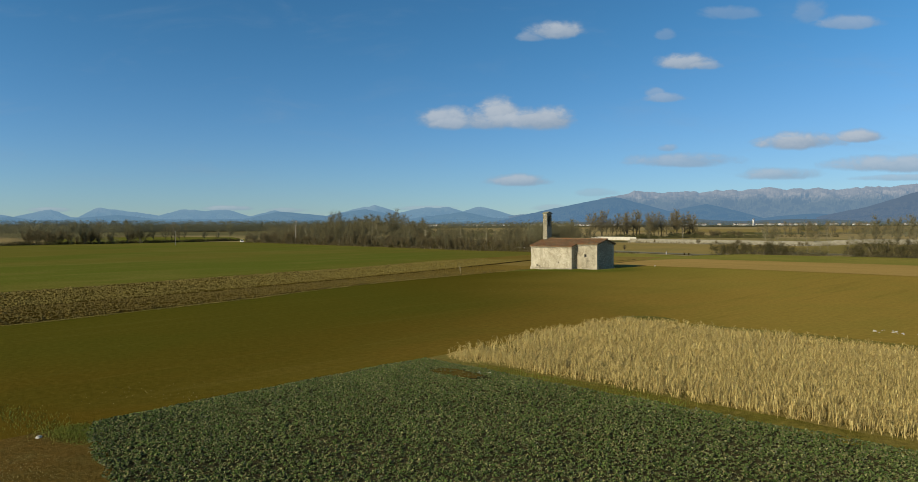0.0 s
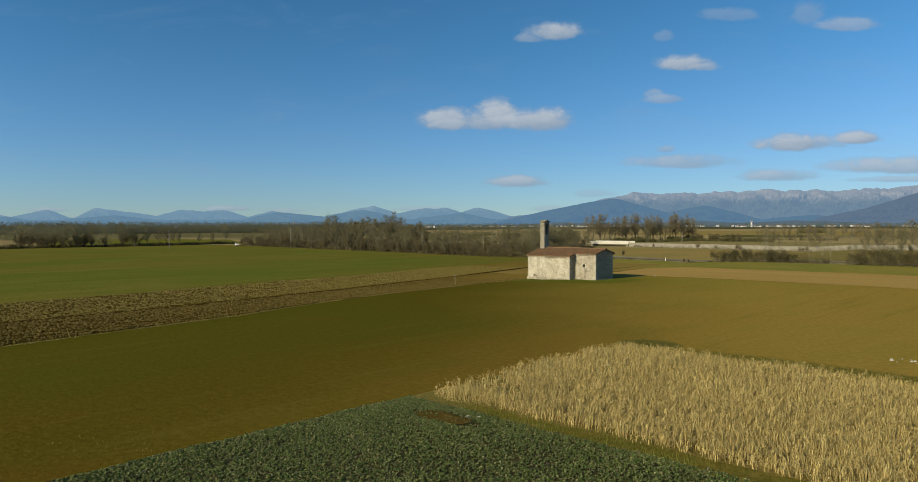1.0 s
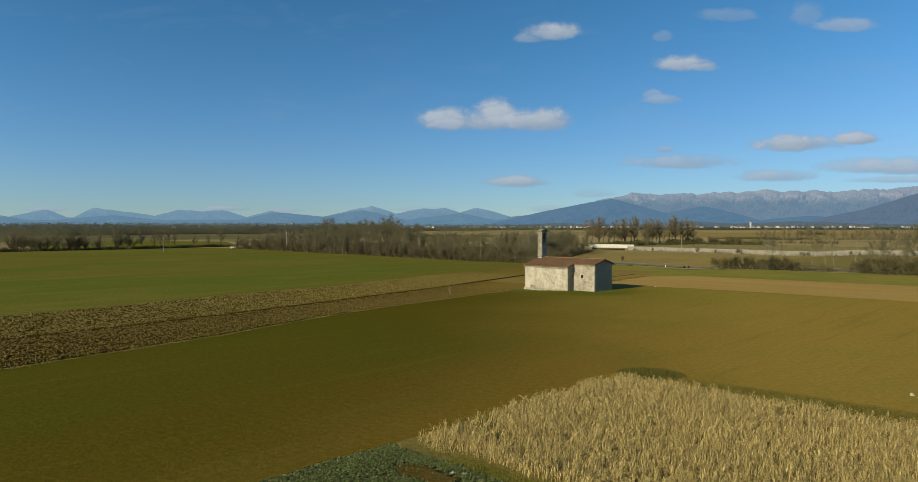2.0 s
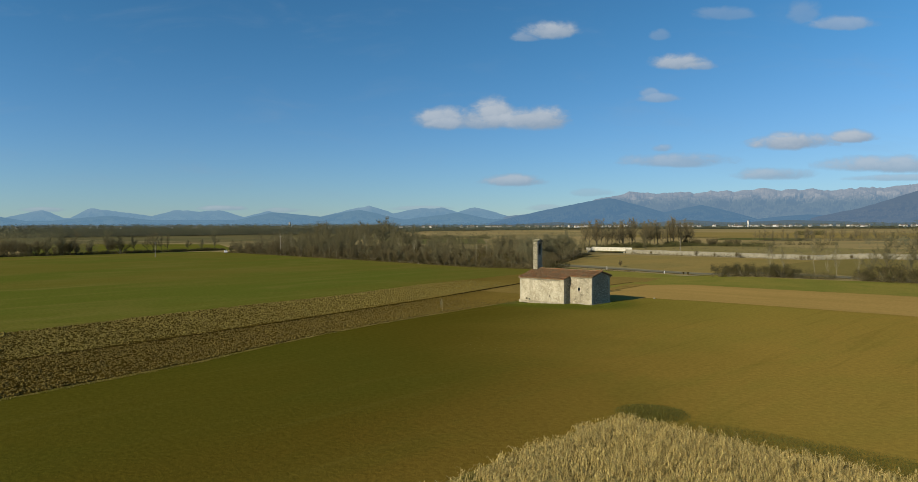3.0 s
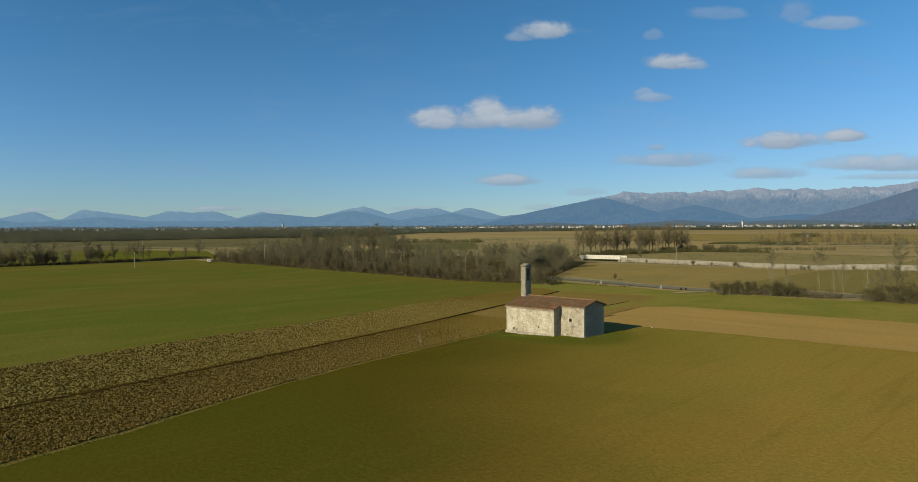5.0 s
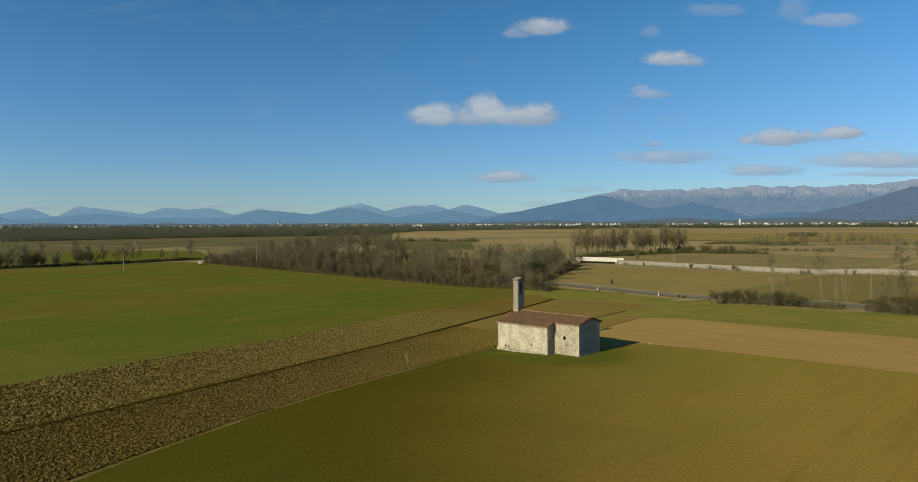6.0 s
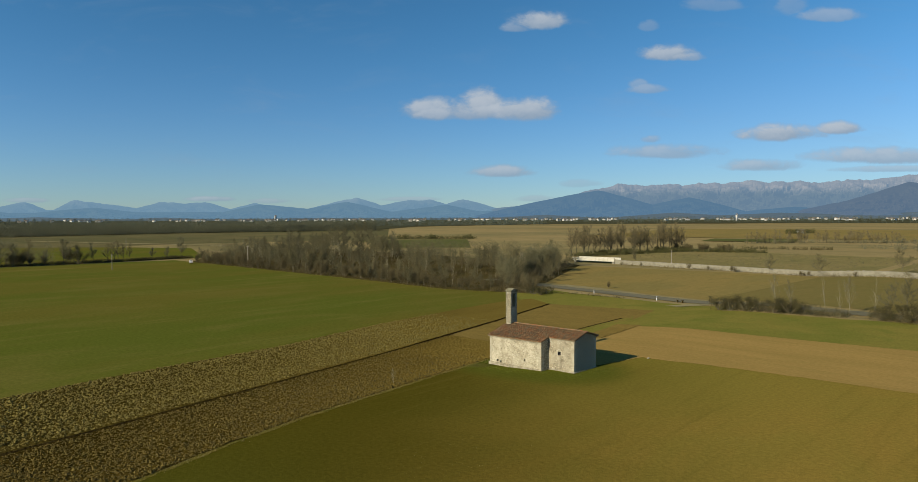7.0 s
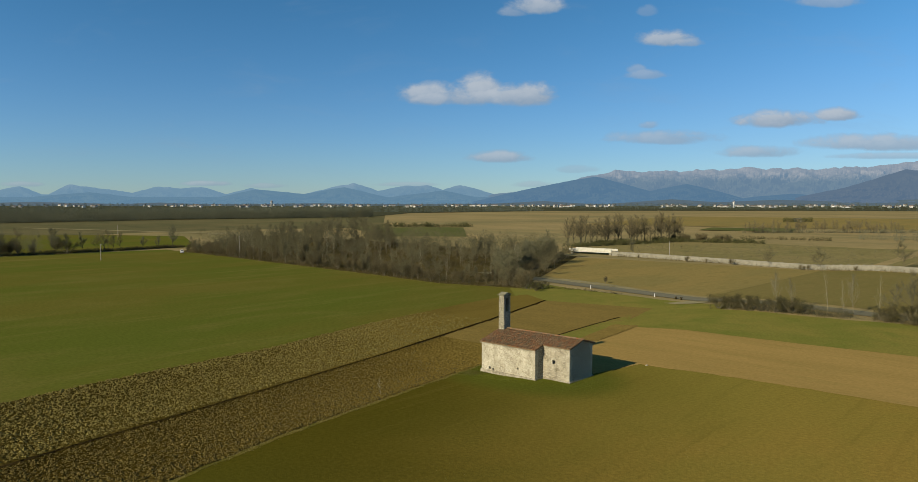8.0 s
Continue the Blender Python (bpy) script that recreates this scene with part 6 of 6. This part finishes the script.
def maize():
    rng = random.Random(62)
    field = tagged(new("maize_field"), "field of dry straw-coloured standing maize stalks", "maize field", kind="stuff")
    s = Soup()
    kinds = []
    for i in range(10):
        k = Soup()
        maize_stalk(k, rng, 0, 0, 0, rng.uniform(0.6, 0.95))
        kinds.append(k.mesh("maize_stalk", M_MAIZE))
    near = 0
    for i in range(22000):
        x, y = rng.uniform(36.6, 84), rng.uniform(-74.2, -53.8)
        edge = 0.55 * noise.noise((x * 0.5, y * 0.5, 21.0))
        if y < -73.6 + edge * 0.6 or y > -54.3 + edge + 0.10 * (x < 44) - 0.03 * (x - 40) or x < 37.1 + edge:
            continue
        if x < 41.5 and y < -70.5 + 0.6 * (41.5 - x) and rng.random() < 0.75:
            continue
        h = rng.uniform(0.50, 0.92) * (1 + 0.25 * noise.noise((x * 0.25, y * 0.25, 31.0)))
        if near < 290 and y < -72.2 and 42 < x < 66 and rng.random() < 0.5:
            near += 1
            part("maize_stalk", rng.choice(kinds), field, "", pose(x, y, gz(x, y) + 0.05, 0, 0, rng.uniform(0, 360)))
        else:
            maize_stalk(s, rng, x, y, gz(x, y) + 0.05, h)
    tagged(part("stalks", s.mesh("stalks", M_MAIZE), field), kind="stuff")


def weeds(name, x0, x1, y0, y1, count, hmax, seed, mat, label):
    rng = random.Random(seed)
    s = Soup()
    cx, cy, rx, ry = (x0 + x1) / 2, (y0 + y1) / 2, (x1 - x0) / 2, (y1 - y0) / 2
    for i in range(count):
        w, r = rng.uniform(0, 6.28), math.sqrt(rng.random())
        x, y = cx + math.cos(w) * r * rx, cy + math.sin(w) * r * ry
        h = hmax * (1.1 - r * r) * rng.uniform(0.5, 1.0)
        p = Vector((x, y, gz(x, y) + 0.03))
        o = Vector((rng.uniform(-1, 1), rng.uniform(-1, 1), 0)).normalized()
        e = p + Vector((0, 0, h)) + o * h * rng.uniform(0.1, 0.7)
        t = Vector((-o.y, o.x, 0)) * rng.uniform(0.006, 0.018)
        s.face(p - t, p + t, e)
    return tagged(new(name, s.mesh(name, mat)), label, "weeds", kind="stuff")


def tufts(name, line, count, width, hmin, hmax, seed, mat, label):
    """Loose grass tufts strung along a line, thicker here and there."""
    rng = random.Random(seed)
    pts = along(line, 400)
    s = Soup()
    for i in range(count):
        c = rng.choice(pts)
        if noise.noise((c.x * 0.12, c.y * 0.12, seed)) < -0.12 and rng.random() < 0.7:
            continue
        x, y = c.x + rng.gauss(0, width), c.y + rng.gauss(0, width)
        p = Vector((x, y, gz(x, y) + 0.03))
        h = rng.uniform(hmin, hmax)
        o = Vector((rng.uniform(-1, 1), rng.uniform(-1, 1), 0)).normalized()
        t = Vector((-o.y, o.x, 0)) * rng.uniform(0.008, 0.022)
        s.face(p - t, p + t, p + Vector((0, 0, h)) + o * h * rng.uniform(0.1, 0.8))
    return tagged(new(name, s.mesh(name, mat)), label, "grass", kind="stuff")


def clod_mass(name, side_a, side_b, count, rmin, rmax, seed, mat, label, far, u0, u1, shift=0.0, share=0.8):
    """Countless lumps of turned earth, each a rough lump."""
    rng = random.Random(seed)
    A, B = along(side_a, 500), along(side_b, 500)
    s = Soup()
    for i in range(count):
        k, g, u = rng.randrange(499), rng.random(), rng.uniform(u0, u1)
        p = A[k].lerp(A[k + 1], g).lerp(B[k].lerp(B[k + 1], g), u)
        if p.y < -100 or (p.y > far - 30 and rng.random() < (p.y - far + 30) / 30):
            continue
        r = rng.uniform(rmin, rmax) * (0.8 + 0.6 * rng.random() ** 3)
        z = gz(p.x, p.y) + 0.05 + share * clods(p.x + shift, p.y, u)
        k = len(s.v)
        w = rng.uniform(0, 1.57)
        tall = rng.uniform(0.45, 1.1)
        for j in range(4):
            q = r * rng.uniform(0.75, 1.3)
            s.v.append((p.x + q * math.cos(w + j * 1.571), p.y + q * math.sin(w + j * 1.571), z + rng.uniform(-0.25, 0.25) * r))
        s.v.append((p.x + rng.uniform(-0.5, 0.5) * r, p.y + rng.uniform(-0.5, 0.5) * r, z + r * tall))
        s.f += [(k + j, k + (j + 1) % 4, k + 4) for j in range(4)]
    return tagged(new(name, s.mesh(name, mat)), label, "soil", kind="stuff")


clod_mass("clods", WHEAT_EDGE, FURROW, 92000, 0.07, 0.20, 71, M_CLOD, "coarse dry clods of turned earth", 36, 0.0, 0.968)
clod_mass("clods", south, [p for p in MEADOW_EDGE if p[1] < NORTH], 76000, 0.055, 0.165, 72, M_CLODDARK, "dark moist clods of turned earth", 6, 0.03, 1.0, 50, 0.64)
tufts("dry_grass", shifted(MEADOW_EDGE[:8], 0.3), 9000, 0.28, 0.05, 0.16, 12, M_DRYBLADE, "broken fringe of pale dry grass along the ploughed field")
tufts("grass_tufts", [(-15, -2.6), (-10, -3), (-4.5, -2.8), (-4, -1.4), (1.2, -1.2), (2, 6.5)], 3500, 0.9, 0.03, 0.12, 13, M_GRASSY, "greener grass tufts along the chapel walls")
tufts("grass_tufts", [(-14.5, -3), (-15, 3), (-14.5, 8)], 1500, 1.1, 0.03, 0.14, 14, M_GRASSY, "greener grass tufts before the chapel front")
tufts("wood_fringe", [(p[0], p[1] - 0.8) for p in WOOD_FRONT], 2500, 0.9, 0.2, 0.6, 15, M_DRYBLADE, "dry grass fringe along the wood")
tufts("balk_grass", [(40, -74.6), (48, -74.6), (53, -74.6)], 2200, 0.35, 0.05, 0.2, 16, M_GRASSY, "green grass on the balk beside the maize")
tufts("grass_tufts", [(30, -96), (33, -95.2), (36.5, -94.6), (38, -94.2)], 6000, 0.5, 0.02, 0.09, 18, M_GRASSY, "green grass at the corner of the meadow")
tufts("crop_edge", [(36.9, -75.5), (36.9, -94.5)], 2200, 0.25, 0.03, 0.12, 17, M_GRASSY, "weedy edge of the leafy crop")
tufts("straw_litter", [(9.5, -31), (12.5, -36.3), (11.4, -40.5)], 130, 2.4, 0.02, 0.09, 21, M_DRYBLADE, "scattered pale straw litter on the meadow")
tufts("straw_litter", [(30.5, -91.3), (33, -90.2), (35.5, -88.5)], 90, 1.3, 0.02, 0.07, 22, M_DRYBLADE, "scattered pale straw litter beside the crop")
tufts("straw_litter", [(19, -11), (24, -12.3), (29, -13)], 160, 1.5, 0.02, 0.08, 23, M_DRYBLADE, "faint pale straw litter near the chapel")
leafy_crop()
maize()
weeds("weed_clump", 35.2, 40.4, -53.4, -48.6, 9000, 0.26, 3, M_WEED, "patch of dark low weeds behind the maize")
weeds("weed_clump", 36.2, 39.8, -95.2, -93.0, 4200, 0.12, 5, M_GRASSY, "tuft of green weeds at the crop corner")
weeds("weed_clump", 35.5, 48, -110, -95.0, 12000, 0.10, 6, M_DRYBLADE, "dry weeds on the bare headland")
weeds("weed_clump", 36.4, 41.0, -74.2, -70.2, 3600, 0.45, 7, M_MAIZE, "flattened dry grass at the maize corner")
weeds("weed_clump", -16.5, -12, -4.2, -0.8, 2400, 0.25, 9, M_WEED, "grass tufts at the chapel foot")
weeds("weed_clump", 38.0, 64.0, -54.6, -49.8, 26000, 0.16, 11, M_WEED, "band of low green weeds behind the maize")
